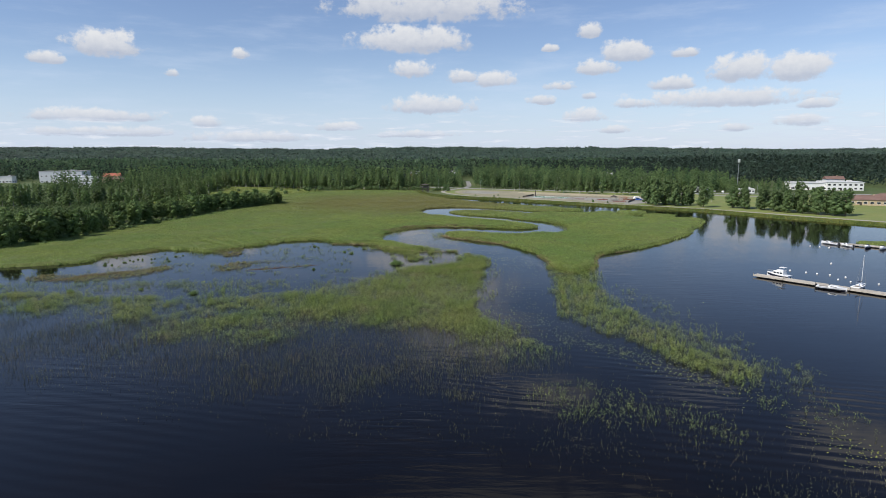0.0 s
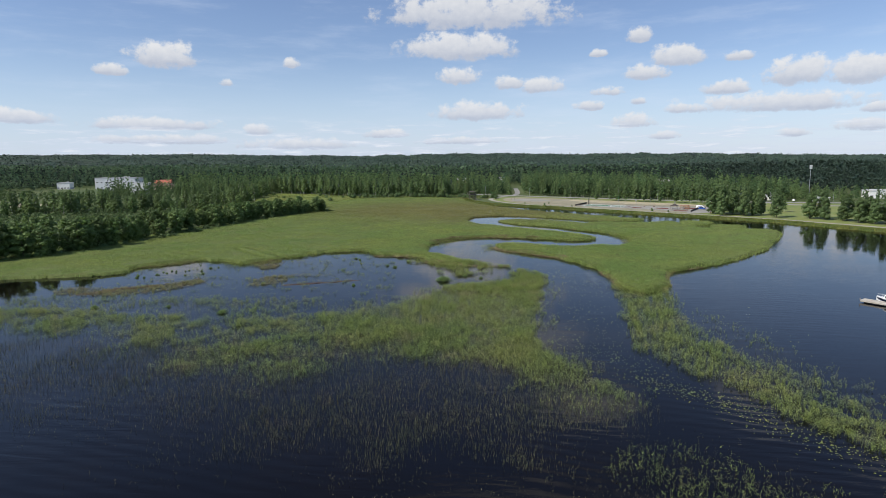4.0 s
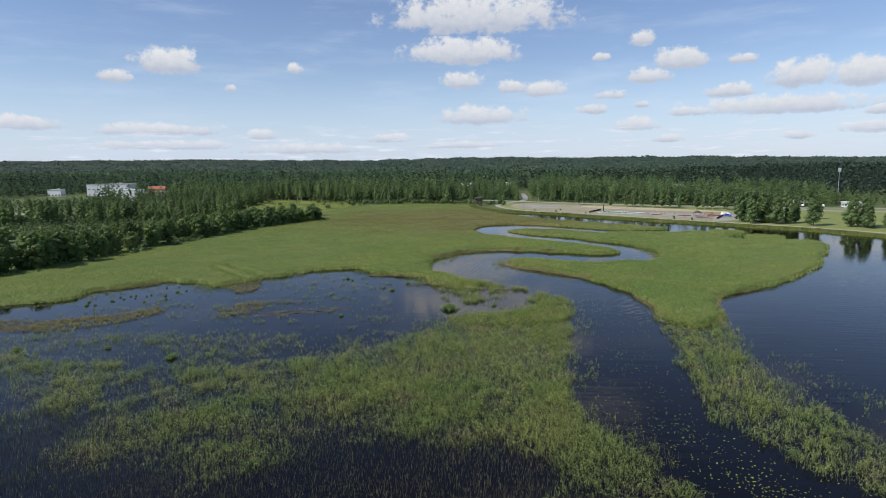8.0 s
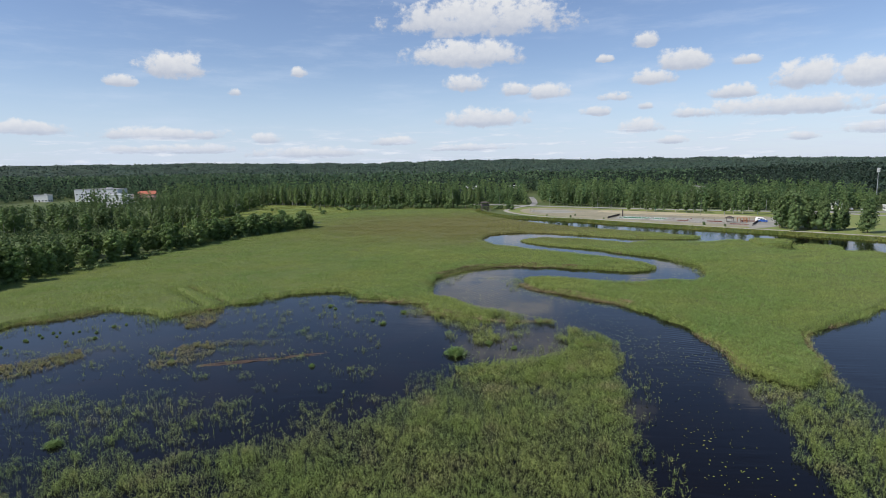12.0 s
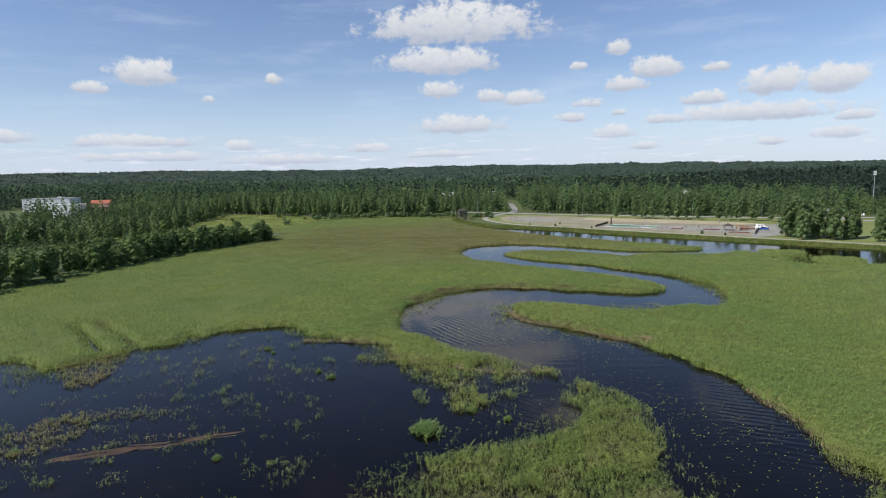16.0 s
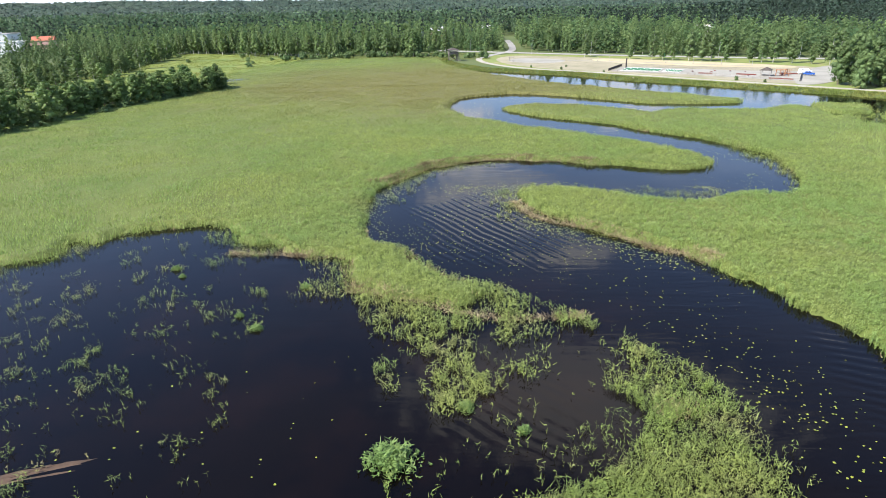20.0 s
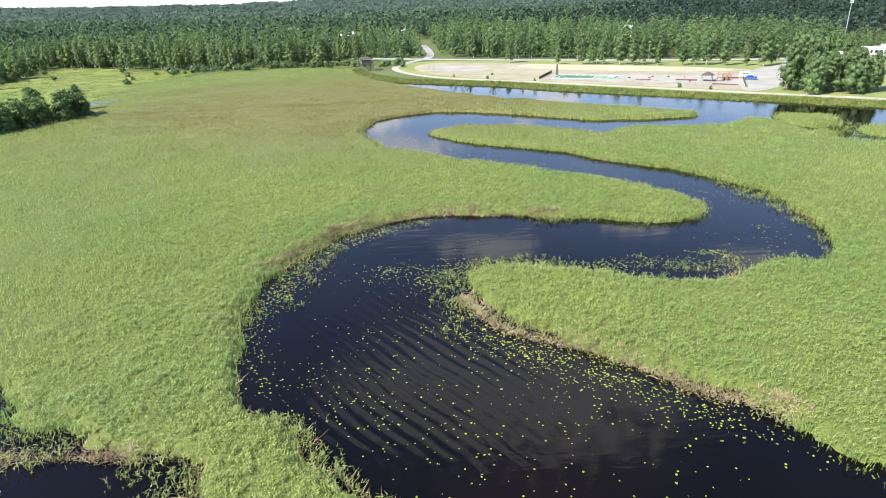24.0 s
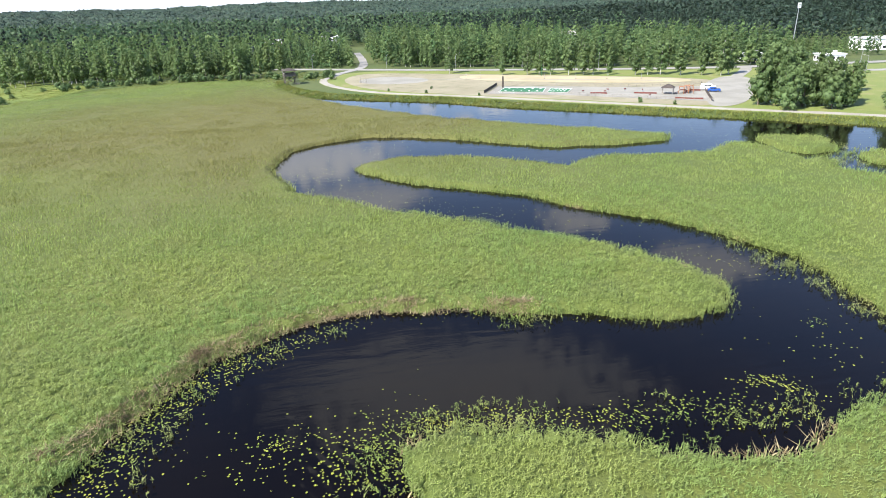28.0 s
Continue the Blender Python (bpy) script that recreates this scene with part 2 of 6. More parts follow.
M_WATER = water_material()
# sheet coloured far darker than the leaves: painted shade between the reed blades
M_REED_BED_SHADED = material("reed bed sheet, shade between blades in colour", [(0.084, 0.117, 0.021), (0.108, 0.131, 0.026), (0.099, 0.119, 0.027)], 0.022, 3.0, 0.8, 0.4, vary=0.4, bump_scale=1.9, flush=(0.122, 0.112, 0.035))
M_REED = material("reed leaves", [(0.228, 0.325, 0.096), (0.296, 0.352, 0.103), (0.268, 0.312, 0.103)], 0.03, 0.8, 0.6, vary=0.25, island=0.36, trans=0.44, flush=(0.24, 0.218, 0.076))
M_REED_THIN = material("young reed stems in water", [(0.17, 0.235, 0.052), (0.225, 0.265, 0.068), (0.255, 0.25, 0.095)], 0.06, 0.9, 0.6, vary=0.2, island=0.45, trans=0.3)
M_REED_BARE = material("bare reed stems", [(0.105, 0.115, 0.048), (0.135, 0.13, 0.058), (0.15, 0.12, 0.068)], 0.06, 0.9, 0.6, vary=0.2, island=0.4)
M_STRAW = material("dead reed litter", [(0.16, 0.12, 0.062), (0.3, 0.245, 0.135), (0.38, 0.32, 0.19)], 0.35, 4.0, 0.85, 0.05, vary=0.25, island=0.35)
M_MUD = material("floating peat mat", [(0.04, 0.024, 0.015), (0.075, 0.044, 0.026)], 0.4, 3.0, 0.8, 0.06, vary=0.35)
M_PAD = material("lily pads", [(0.16, 0.2, 0.03), (0.26, 0.27, 0.035), (0.1, 0.16, 0.03)], 0.15, 1.3, 0.35, vary=0.2, island=0.35)
M_SEDGE = material("sedge tussock leaves", [(0.14, 0.23, 0.06), (0.18, 0.26, 0.075)], 0.3, 2.0, 0.6, vary=0.2, island=0.3, trans=0.3)
M_SEDGE_DRY = material("yellowing sedge", [(0.24, 0.21, 0.085), (0.19, 0.2, 0.065), (0.26, 0.19, 0.1)], 0.2, 1.5, 0.7, vary=0.25, island=0.35, trans=0.25)
M_GROUND = material("meadow and forest floor", [(0.06, 0.095, 0.022), (0.085, 0.105, 0.03), (0.05, 0.07, 0.02)], 0.012, 0.7, 0.9, 0.1, vary=0.3)
M_LAWN = material("mown park lawn", [(0.145, 0.185, 0.045), (0.18, 0.205, 0.055), (0.22, 0.21, 0.085)], 0.05, 1.6, 0.85, 0.03, vary=0.18)
M_MEADOW = material("yellow-green wet meadow", [(0.15, 0.185, 0.03), (0.11, 0.155, 0.03), (0.185, 0.185, 0.04)], 0.03, 1.1, 0.85, 0.08, vary=0.25)
M_VERGE = material("tall bank grass", [(0.12, 0.165, 0.03), (0.19, 0.2, 0.05)], 0.1, 1.2, 0.8, vary=0.2, island=0.35, trans=0.25)
M_SAND = material("dry sandy fill", [(0.235, 0.212, 0.14), (0.29, 0.262, 0.18), (0.19, 0.185, 0.105)], 0.06, 1.1, 0.95, 0.03, vary=0.14)
M_GRAVEL = material("pale crushed gravel", [(0.235, 0.226, 0.195), (0.29, 0.28, 0.245)], 0.12, 3.0, 0.95, 0.02, vary=0.14)
M_PATH = material("gravel footpath", [(0.28, 0.26, 0.22), (0.33, 0.31, 0.27)], 0.2, 3.0, 0.95, 0.02, vary=0.14)
M_ROAD = material("weathered asphalt", [(0.25, 0.24, 0.225), (0.29, 0.28, 0.265)], 0.12, 4.0, 0.9, 0.01, vary=0.12)
M_LEAF_BIRCH = material("birch foliage", [(0.13, 0.198, 0.068), (0.165, 0.23, 0.08)], 0.05, 0.6, 0.6, vary=0.2, island=0.22, objvar=0.22, trans=0.4)
M_LEAF_ALDER = material("alder foliage", [(0.115, 0.185, 0.054), (0.145, 0.21, 0.064)], 0.05, 0.6, 0.6, vary=0.22, island=0.24, objvar=0.24, trans=0.38)
M_LEAF_PARK = material("park tree foliage", [(0.108, 0.172, 0.062), (0.138, 0.2, 0.072)], 0.05, 0.6, 0.6, vary=0.22, island=0.24, objvar=0.18, trans=0.38)
# needle green of the spruces, darkened further to paint the hillside's cloud shadow
M_SPRUCE_AND_SHADOW = material("conifer needles, darkened for hillside cloud shadow", [(0.02, 0.04, 0.026), (0.029, 0.051, 0.03)], 0.05, 0.6, 0.7, vary=0.25, island=0.35, objvar=0.15, cells=0.14)
M_LEAF_FAR = material("mixed woodland foliage", [(0.08, 0.132, 0.045), (0.115, 0.165, 0.055), (0.065, 0.11, 0.043)], 0.03, 0.5, 0.7, 0.0, vary=0.3, island=0.3, trans=0.3, bump_scale=0.9)
# extra blue in these greens is painted haze of distance
M_LEAF_DISTANT_HAZED = material("distant forest foliage with blue haze in colour", [(0.094, 0.153, 0.077), (0.125, 0.185, 0.09), (0.074, 0.124, 0.07)], 0.012, 0.4, 0.7, vary=0.22, island=0.22, cells=0.11, trans=0.38)
# far hills: bluish tone puts the air's haze into the leaf colour
M_LEAF_HILLS_HAZED = material("far hill forest foliage with blue haze in colour", [(0.03, 0.056, 0.036), (0.043, 0.07, 0.043), (0.022, 0.042, 0.031)], 0.006, 0.1, 0.8, vary=0.3, island=0.3, cells=0.04)
M_LEAF_LIGHT = material("sunlit birch wood foliage", [(0.138, 0.212, 0.076), (0.172, 0.24, 0.088), (0.106, 0.175, 0.068)], 0.04, 0.5, 0.7, vary=0.2, island=0.22, trans=0.42, cells=0.155)
M_BARK_WHITE = material("birch bark", [(0.5, 0.48, 0.44), (0.36, 0.34, 0.31)], 0.8, 5.0, 0.8, 0.01, vary=0.3)
M_BARK = material("grey-brown bark", [(0.13, 0.1, 0.075), (0.2, 0.16, 0.12)], 0.8, 5.0, 0.9, 0.02, vary=0.3)
M_TIMBER = material("grey weathered timber", [(0.2, 0.18, 0.155), (0.28, 0.25, 0.215)], 1.2, 9.0, 0.85, 0.005, vary=0.2)
M_DARK_TIMBER = material("dark stained boards", [(0.055, 0.045, 0.04), (0.085, 0.07, 0.06)], 1.0, 8.0, 0.8, 0.005, vary=0.2)
M_DECK = material("sun-bleached pier planks", [(0.38, 0.34, 0.28), (0.46, 0.42, 0.36)], 0.8, 7.0, 0.85, 0.005, vary=0.2, objvar=0.15)
M_WHITE = material("white paint", [(0.78, 0.78, 0.77), (0.72, 0.72, 0.7)], 0.5, 5.0, 0.45, vary=0.05)
M_GELCOAT = material("white boat gelcoat", [(0.8, 0.8, 0.79), (0.76, 0.76, 0.75)], 0.7, 6.0, 0.25, vary=0.04, spec=0.5)
M_NAVY = material("dark blue hull paint", [(0.012, 0.016, 0.035), (0.02, 0.024, 0.045)], 0.7, 5.0, 0.3, vary=0.1)
M_GLASS = material("dark tinted window glass", [(0.02, 0.025, 0.03), (0.03, 0.036, 0.042)], 0.4, 3.0, 0.08, vary=0.1, spec=0.6)
M_STEEL = material("galvanised steel", [(0.45, 0.46, 0.47), (0.38, 0.39, 0.4)], 1.0, 9.0, 0.45, metal=0.7, vary=0.12)
M_BLACK = material("black plastic", [(0.02, 0.02, 0.02), (0.03, 0.03, 0.03)], 1.0, 6.0, 0.6, vary=0.15)
M_PANEL = material("light grey metal cladding", [(0.5, 0.5, 0.5), (0.57, 0.57, 0.56)], 0.1, 2.0, 0.6, vary=0.06)
M_ROOF_GREY = material("grey roofing felt", [(0.3, 0.29, 0.28), (0.38, 0.37, 0.35)], 0.15, 2.0, 0.85, vary=0.12)
M_ROOF_RED = material("red tiled roof", [(0.33, 0.1, 0.06), (0.42, 0.15, 0.09)], 0.4, 4.0, 0.8, vary=0.18)
M_ROOF_BROWN = material("brown roof sheeting", [(0.16, 0.095, 0.075), (0.2, 0.125, 0.1)], 0.2, 3.0, 0.75, vary=0.15)
M_BRICK = material("pale brick facade", [(0.42, 0.32, 0.2), (0.48, 0.38, 0.26)], 0.3, 5.0, 0.85, vary=0.12)
M_TURF = material("green artificial turf", [(0.03, 0.13, 0.065), (0.045, 0.165, 0.08)], 0.4, 4.0, 0.8, vary=0.15)
M_ORANGE = material("orange-brown play timber", [(0.3, 0.13, 0.06), (0.36, 0.17, 0.08)], 0.8, 5.0, 0.6, vary=0.15)
M_MAROON = material("dark red timber edging", [(0.12, 0.035, 0.03), (0.16, 0.05, 0.04)], 0.8, 5.0, 0.7, vary=0.15)
M_CAR_BLUE = material("blue car paint", [(0.02, 0.08, 0.32), (0.025, 0.09, 0.36)], 0.5, 4.0, 0.25, vary=0.05, spec=0.6)
M_TYRE = material("black tyre rubber", [(0.015, 0.015, 0.015), (0.025, 0.025, 0.025)], 1.0, 8.0, 0.8, vary=0.1)
M_GREEN_STEEL = material("green painted steel", [(0.03, 0.16, 0.08), (0.04, 0.2, 0.1)], 0.8, 5.0, 0.5, vary=0.1)


# ---- mesh helpers ----
rng = np.random.default_rng(7)


def tri_mesh(name, verts, tris, mat, smooth=False):
    me = bpy.data.meshes.new(name)
    verts, tris = np.ascontiguousarray(verts, np.float32), np.ascontiguousarray(tris, np.int32)
    n = tris.shape[1]
    me.vertices.add(len(verts))
    me.vertices.foreach_set("co", verts.ravel())
    me.loops.add(tris.size)
    me.loops.foreach_set("vertex_index", tris.ravel())
    me.polygons.add(len(tris))
    me.polygons.foreach_set("loop_start", np.arange(0, tris.size, n, dtype=np.int32))
    if smooth:
        me.polygons.foreach_set("use_smooth", np.ones(len(tris), bool))
    me.materials.append(mat)
    me.update(calc_edges=True)
    return me


def part(name, bm, mat, parent=None, label=""):
    """Links a bmesh (or a mesh) as one mesh object under a thing or a part."""
    if isinstance(bm, bmesh.types.BMesh):
        me = bpy.data.meshes.new(name)
        bm.to_mesh(me)
        bm.free()
        me.materials.append(mat)
    else:
        me = bm
    ob = new(name, me)
    ob.parent = parent
    return tagged(ob, label)


def thing(name, m, label, category, group=""):
    ob = new(name)
    ob.empty_display_size = 0.2
    ob.matrix_basis = m
    return tagged(ob, label, category, group)


def add_box(bm, sx, sy, sz, m=Matrix(), bevel=0.0):
    """A box standing on the origin of m."""
    made = bmesh.ops.create_cube(bm, size=1, matrix=m @ Matrix.Translation((0, 0, sz / 2)) @ Matrix.Diagonal((sx, sy, sz, 1)))
    if bevel:
        edges = {e for v in made["verts"] for e in v.link_edges}
        bmesh.ops.bevel(bm, geom=list(edges), offset=bevel, segments=2, affect="EDGES", profile=0.6)
    return bm


def box(sx, sy, sz, m=Matrix(), bevel=0.0):
    return add_box(bmesh.new(), sx, sy, sz, m, bevel)


def add_rod(bm, a, b, r0, r1=None, n=8):
    a, b = Vector(a), Vector(b)
    d = b - a
    m = Matrix.Translation((a + b) / 2) @ d.to_track_quat("Z", "Y").to_matrix().to_4x4()
    bmesh.ops.create_cone(bm, cap_ends=True, segments=n, radius1=r0, radius2=r0 if r1 is None else r1, depth=d.length, matrix=m)
    return bm


def rod(a, b, r0, r1=None, n=8):
    return add_rod(bmesh.new(), a, b, r0, r1, n)


def prism(points, z0, z1):
    """An upright prism over an outline."""
    bm = bmesh.new()
    low = [bm.verts.new((x, y, z0)) for x, y in points]
    top = [bm.verts.new((x, y, z1)) for x, y in points]
    bm.faces.new(top)
    bm.faces.new(low[::-1])
    for i in range(len(points)):
        j = (i + 1) % len(points)
        bm.faces.new((low[i], low[j], top[j], top[i]))
    bmesh.ops.recalc_face_normals(bm, faces=bm.faces)
    return bm


def rounded(points, times=2, closed=True):
    """Corner cutting: a soft curve along an outline."""
    p = np.array(points, float)
    for _ in range(times):
        q = np.roll(p, -1, 0) if closed else p[1:]
        a = p if closed else p[:-1]
        cut = np.empty((2 * len(a), 2))
        cut[0::2], cut[1::2] = 0.75 * a + 0.25 * q, 0.25 * a + 0.75 * q
        p = cut if closed else np.vstack([p[:1], cut, p[-1:]])
    return p


def inside_depth(pts, poly):
    """Metres inside an outline (negative outside)."""
    best_d = np.full(len(pts), 1e9)
    odd = np.zeros(len(pts), bool)
    x, y = pts[:, 0], pts[:, 1]
    for (ax, ay), (bx, by) in zip(poly, np.roll(poly, -1, 0)):
        dx, dy = bx - ax, by - ay
        t = np.clip(((x - ax) * dx + (y - ay) * dy) / (dx * dx + dy * dy + 1e-9), 0, 1)
        best_d = np.minimum(best_d, (x - ax - t * dx) ** 2 + (y - ay - t * dy) ** 2)
        if ay != by:
            odd ^= ((ay > y) != (by > y)) & (x < (bx - ax) * (y - ay) / (by - ay) + ax)
    d = np.sqrt(best_d)
    return np.where(odd, d, -d)


LATTICE = np.random.default_rng(3).random((256, 256))


def value_noise(x, y, size, octaves=3):
    """Smooth noise from -1 to 1 with features of that size in metres."""
    total, amp, norm = 0.0, 1.0, 0.0
    for o in range(octaves):
        u, v = np.asarray(x) / size + 17.3 * o, np.asarray(y) / size + 5.1 * o
        i, j = np.floor(u).astype(int), np.floor(v).astype(int)
        f, g = u - i, v - j
        f, g = f * f * (3 - 2 * f), g * g * (3 - 2 * g)
        a, b = LATTICE[i % 256, j % 256], LATTICE[(i + 1) % 256, j % 256]
        c, d = LATTICE[i % 256, (j + 1) % 256], LATTICE[(i + 1) % 256, (j + 1) % 256]
        total = total + amp * ((a * (1 - f) + b * f) * (1 - g) + (c * (1 - f) + d * f) * g)
        norm += amp
        amp, size = amp * 0.5, size * 0.5
    return total / norm * 2 - 1


def smooth(a, lo, hi):
    t = np.clip((a - lo) / (hi - lo), 0, 1)
    return t * t * (3 - 2 * t)


# ---- the plan: shores, marsh, channel, pond ----
SHORE_WEST = [(-500, 0), (-300, 120), (-200, 200), (-172, 238), (-152, 305), (-145, 335), (-140, 372), (-129, 405), (-114, 437), (-124, 470), (-130, 505), (-118, 545), (-85, 562), (-45, 562), (-25, 545)]
SHORE_NORTH = [(-20, 520), (-3, 488), (16, 474), (43, 456), (62, 435), (87, 415), (118, 389), (152, 361), (180, 322), (206, 291), (250, 246), (340, 200), (700, 150), (4700, 100)]
LAND = np.array(SHORE_WEST + SHORE_NORTH + [(4700, 4800), (-4700, 4800), (-4700, 0)], float)

MARSH_BACK = [(-130, 118), (-165, 150), (-185, 215), (-160, 300), (-153, 335), (-148, 372), (-137, 405), (-122, 437), (-132, 470), (-138, 505), (-124, 552), (-85, 568), (-45, 568), (-24, 548), (-20, 520), (-9, 490)]
MARSH_LOOP = [(-3, 478), (15, 447), (34, 421), (53, 404), (78, 382), (90, 374), (84, 367), (67, 370), (53, 372), (40, 384), (19, 399), (3, 399), (-9, 388), (-13, 371), (-11, 360), (-5, 348), (6, 336), (17, 328), (27, 320), (35, 312), (42, 303), (48, 293)]
MARSH_BANK = [(43, 285), (35, 286), (26, 289), (20, 292), (11, 294), (4, 297), (-5, 295), (-15, 289), (-20, 280), (-25, 270), (-22, 255), (-13, 237), (-3, 230), (5, 222), (12, 213), (18, 205), (21, 196), (18, 165), (13, 142), (20, 124), (26, 116)]
MARSH_SOUTH = [(17, 108), (7, 112), (-5, 126), (-21, 125), (-36, 110), (-49, 117), (-70, 135), (-95, 128)]
WEST_MARSH = rounded(MARSH_BACK + MARSH_LOOP + MARSH_BANK + MARSH_SOUTH)
POND = rounded([(-140, 150), (-118, 157), (-108, 162), (-76, 161), (-56, 158), (-45, 162), (-30, 161), (-13, 182), (-2, 197), (9, 203), (6, 212), (-8, 221), (-20, 227), (-21, 236), (-26, 241), (-36, 241), (-49, 249), (-60, 249), (-74, 231), (-83, 212), (-97, 230), (-112, 219), (-110, 190), (-128, 172)])
EAST_RIVERSIDE = [(5, 264), (4, 271), (9, 271), (16, 269), (24, 266), (31, 264), (38, 264), (46, 267), (52, 267), (58, 273), (61, 282), (63, 294), (60, 304), (55, 312), (48, 320), (39, 330), (33, 337), (24, 343), (15, 351), (5, 363), (8, 368), (16, 371), (29, 369), (44, 360), (50, 351)]
EAST_LAKESIDE = [(57, 357), (66, 358), (76, 355), (86, 352), (95, 360), (101, 356), (101, 345), (101, 332), (108, 324), (122, 327), (140, 320), (118, 280), (96, 244), (73, 224), (55, 212), (53, 190), (48, 157), (46, 138), (53, 126), (52, 108), (51, 94), (46, 103), (40, 112), (33, 123), (29, 134), (32, 155)]
EAST_BANK = [(34, 183), (39, 200), (37.5, 210), (35.5, 220), (28, 238), (20.2, 245), (9.6, 255.6)]
EAST_MARSH = rounded(EAST_RIVERSIDE + EAST_LAKESIDE + EAST_BANK)
ISLETS = [rounded([(104, 362), (111, 364), (120, 360), (116, 347), (107, 345), (104, 350)]), rounded([(100, 340), (105, 342), (106, 336), (100, 333)]), rounded([(113, 342), (122, 343), (131, 338), (124, 329), (112, 331)]), rounded([(160, 240), (175, 236), (190, 226), (170, 226)])]

GX, GY = np.arange(-192, 194, 1.0), np.arange(84, 574, 1.0)
XX, YY = np.meshgrid(GX, GY)
GRID = np.column_stack([XX.ravel(), YY.ravel()])
edge = value_noise(GRID[:, 0], GRID[:, 1], 9.0, 4) * 1.7 + value_noise(GRID[:, 0] + 31, GRID[:, 1], 3.5, 2) * 0.7
marsh = inside_depth(GRID, WEST_MARSH)
pond_in = inside_depth(GRID, POND)
marsh = np.minimum(marsh, -pond_in - 0.2 + 1.2 * value_noise(GRID[:, 0] + 90, GRID[:, 1], 14.0, 3))
marsh = np.maximum(marsh, inside_depth(GRID, EAST_MARSH))
for islet in ISLETS:
    marsh = np.maximum(marsh, inside_depth(GRID, islet))
# small pools opened in the marsh, and the slack southern fringe
pools = smooth(value_noise(GRID[:, 0] + 40, GRID[:, 1] + 11, 26.0, 3), 0.34, 0.62) * smooth(GRID[:, 1], 262, 232) * smooth(GRID[:, 0], 5, -30) * 9
marsh = marsh - pools * smooth(marsh, 9, 2) + edge * (1 + 0.9 * np.exp(-(pond_in / 12) ** 2))
px, py = GRID[:, 0], GRID[:, 1]
# stands that stay loose, with open water between the stems: the southern fringe, the spit's tail and the bank by the pond
loose = smooth(py, 186, 162) * smooth(px, 26, 20) * 1.6 + smooth(py, 182, 130) * smooth(px, 22, 28) * 0.8 + np.exp(-(((px + 2) / 17) ** 2 + ((py - 210) / 17) ** 2)) + 0.8 * np.exp(-(((px + 92) / 30) ** 2 + ((py - 215) / 22) ** 2)) + 0.7 * np.exp(-(((px + 44) / 13) ** 2 + ((py - 250) / 9) ** 2))
marsh = marsh - 30 * np.maximum(smooth(py, 206, 190) * smooth(px, 28, 22), smooth(py, 196, 160) * smooth(px, 20, 26))
marsh = marsh - loose * (7.0 - 8.0 * value_noise(px + 7, py + 3, 8.0, 3))
for ax, ay, bx, by in ((-99, 254, -79, 233), (-95, 257, -74, 237)):      # two old ditches
    t = np.clip(((px - ax) * (bx - ax) + (py - ay) * (by - ay)) / ((bx - ax) ** 2 + (by - ay) ** 2), 0, 1)
    marsh = np.minimum(marsh, np.hypot(px - ax - t * (bx - ax), py - ay - t * (by - ay)) * 1.5 - 1.1)
DEPTH = marsh.reshape(XX.shape)
POND_IN = pond_in.reshape(XX.shape)


def field(f, x, y):
    """Reads a field of the plan at places."""
    u, v = np.clip(x - GX[0], 0, len(GX) - 1.01), np.clip(y - GY[0], 0, len(GY) - 1.01)
    i, j = u.astype(int), v.astype(int)
    a, b = u - i, v - j
    return (f[j, i] * (1 - a) + f[j, i + 1] * a) * (1 - b) + (f[j + 1, i] * (1 - a) + f[j + 1, i + 1] * a) * b


def land_height(x, y):
    pts = np.column_stack([np.ravel(x), np.ravel(y)])
    d = inside_depth(pts, LAND)
    x, y = pts[:, 0], pts[:, 1]
    z = np.clip(d * 0.3, -1.6, 1.0)
    back = smooth(d, 260, 3800)
    z = z + back * (32 + 10 * smooth(-x, -2200, 1500)) + smooth(d, 200, 700) * value_noise(x, y, 900, 3) * (5 + 24 * back)
    z = z + 5 * np.exp(-(((x - 820) / 420) ** 2 + ((y - 1150) / 420) ** 2)) * smooth(d, 150, 500)
    z = z - 22 * smooth(x, 150, 1500) * smooth(d, 700, 1900)
    return z + smooth(d, 1300, 2200) * (6 * value_noise(x, y, 60, 2) + 16), d


lines = lambda lo, a, b, hi, step: np.concatenate([a - np.cumsum(np.geomspace(step, 120, 95))[::-1], np.arange(a, b, step), b + np.cumsum(np.geomspace(step, 120, 95))])
xs = lines(-4700, -260, 330, 4700, 6.0)
ys = lines(-1500, 60, 640, 4800, 6.0)
xs, ys = xs[(xs > -4700) & (xs < 4700)], ys[(ys > -2500) & (ys < 4700)]
LX, LY = np.meshgrid(xs, ys)
lz, _ = land_height(LX, LY)
quad = lambda w, h: np.array([(j * w + i, j * w + i + 1, (j + 1) * w + i + 1, (j + 1) * w + i) for j in range(h - 1) for i in range(w - 1)], np.int32)
ground = new("ground", tri_mesh("ground", np.column_stack([LX.ravel(), LY.ravel(), lz]), quad(len(xs), len(ys)), M_GROUND, True))
tagged(ground, "green meadow and forest floor rising to low wooded hills", "ground", kind="structure")

wx, wy = np.linspace(-900, 900, 19), np.linspace(-2400, 700, 32)
A, B = np.meshgrid(wx, wy)
water = new("water", tri_mesh("water", np.column_stack([A.ravel(), B.ravel(), np.zeros(A.size)]), quad(19, 32), M_WATER))
tagged(water, "dark rippled lake and winding river channel reflecting the sky", "water", kind="structure")


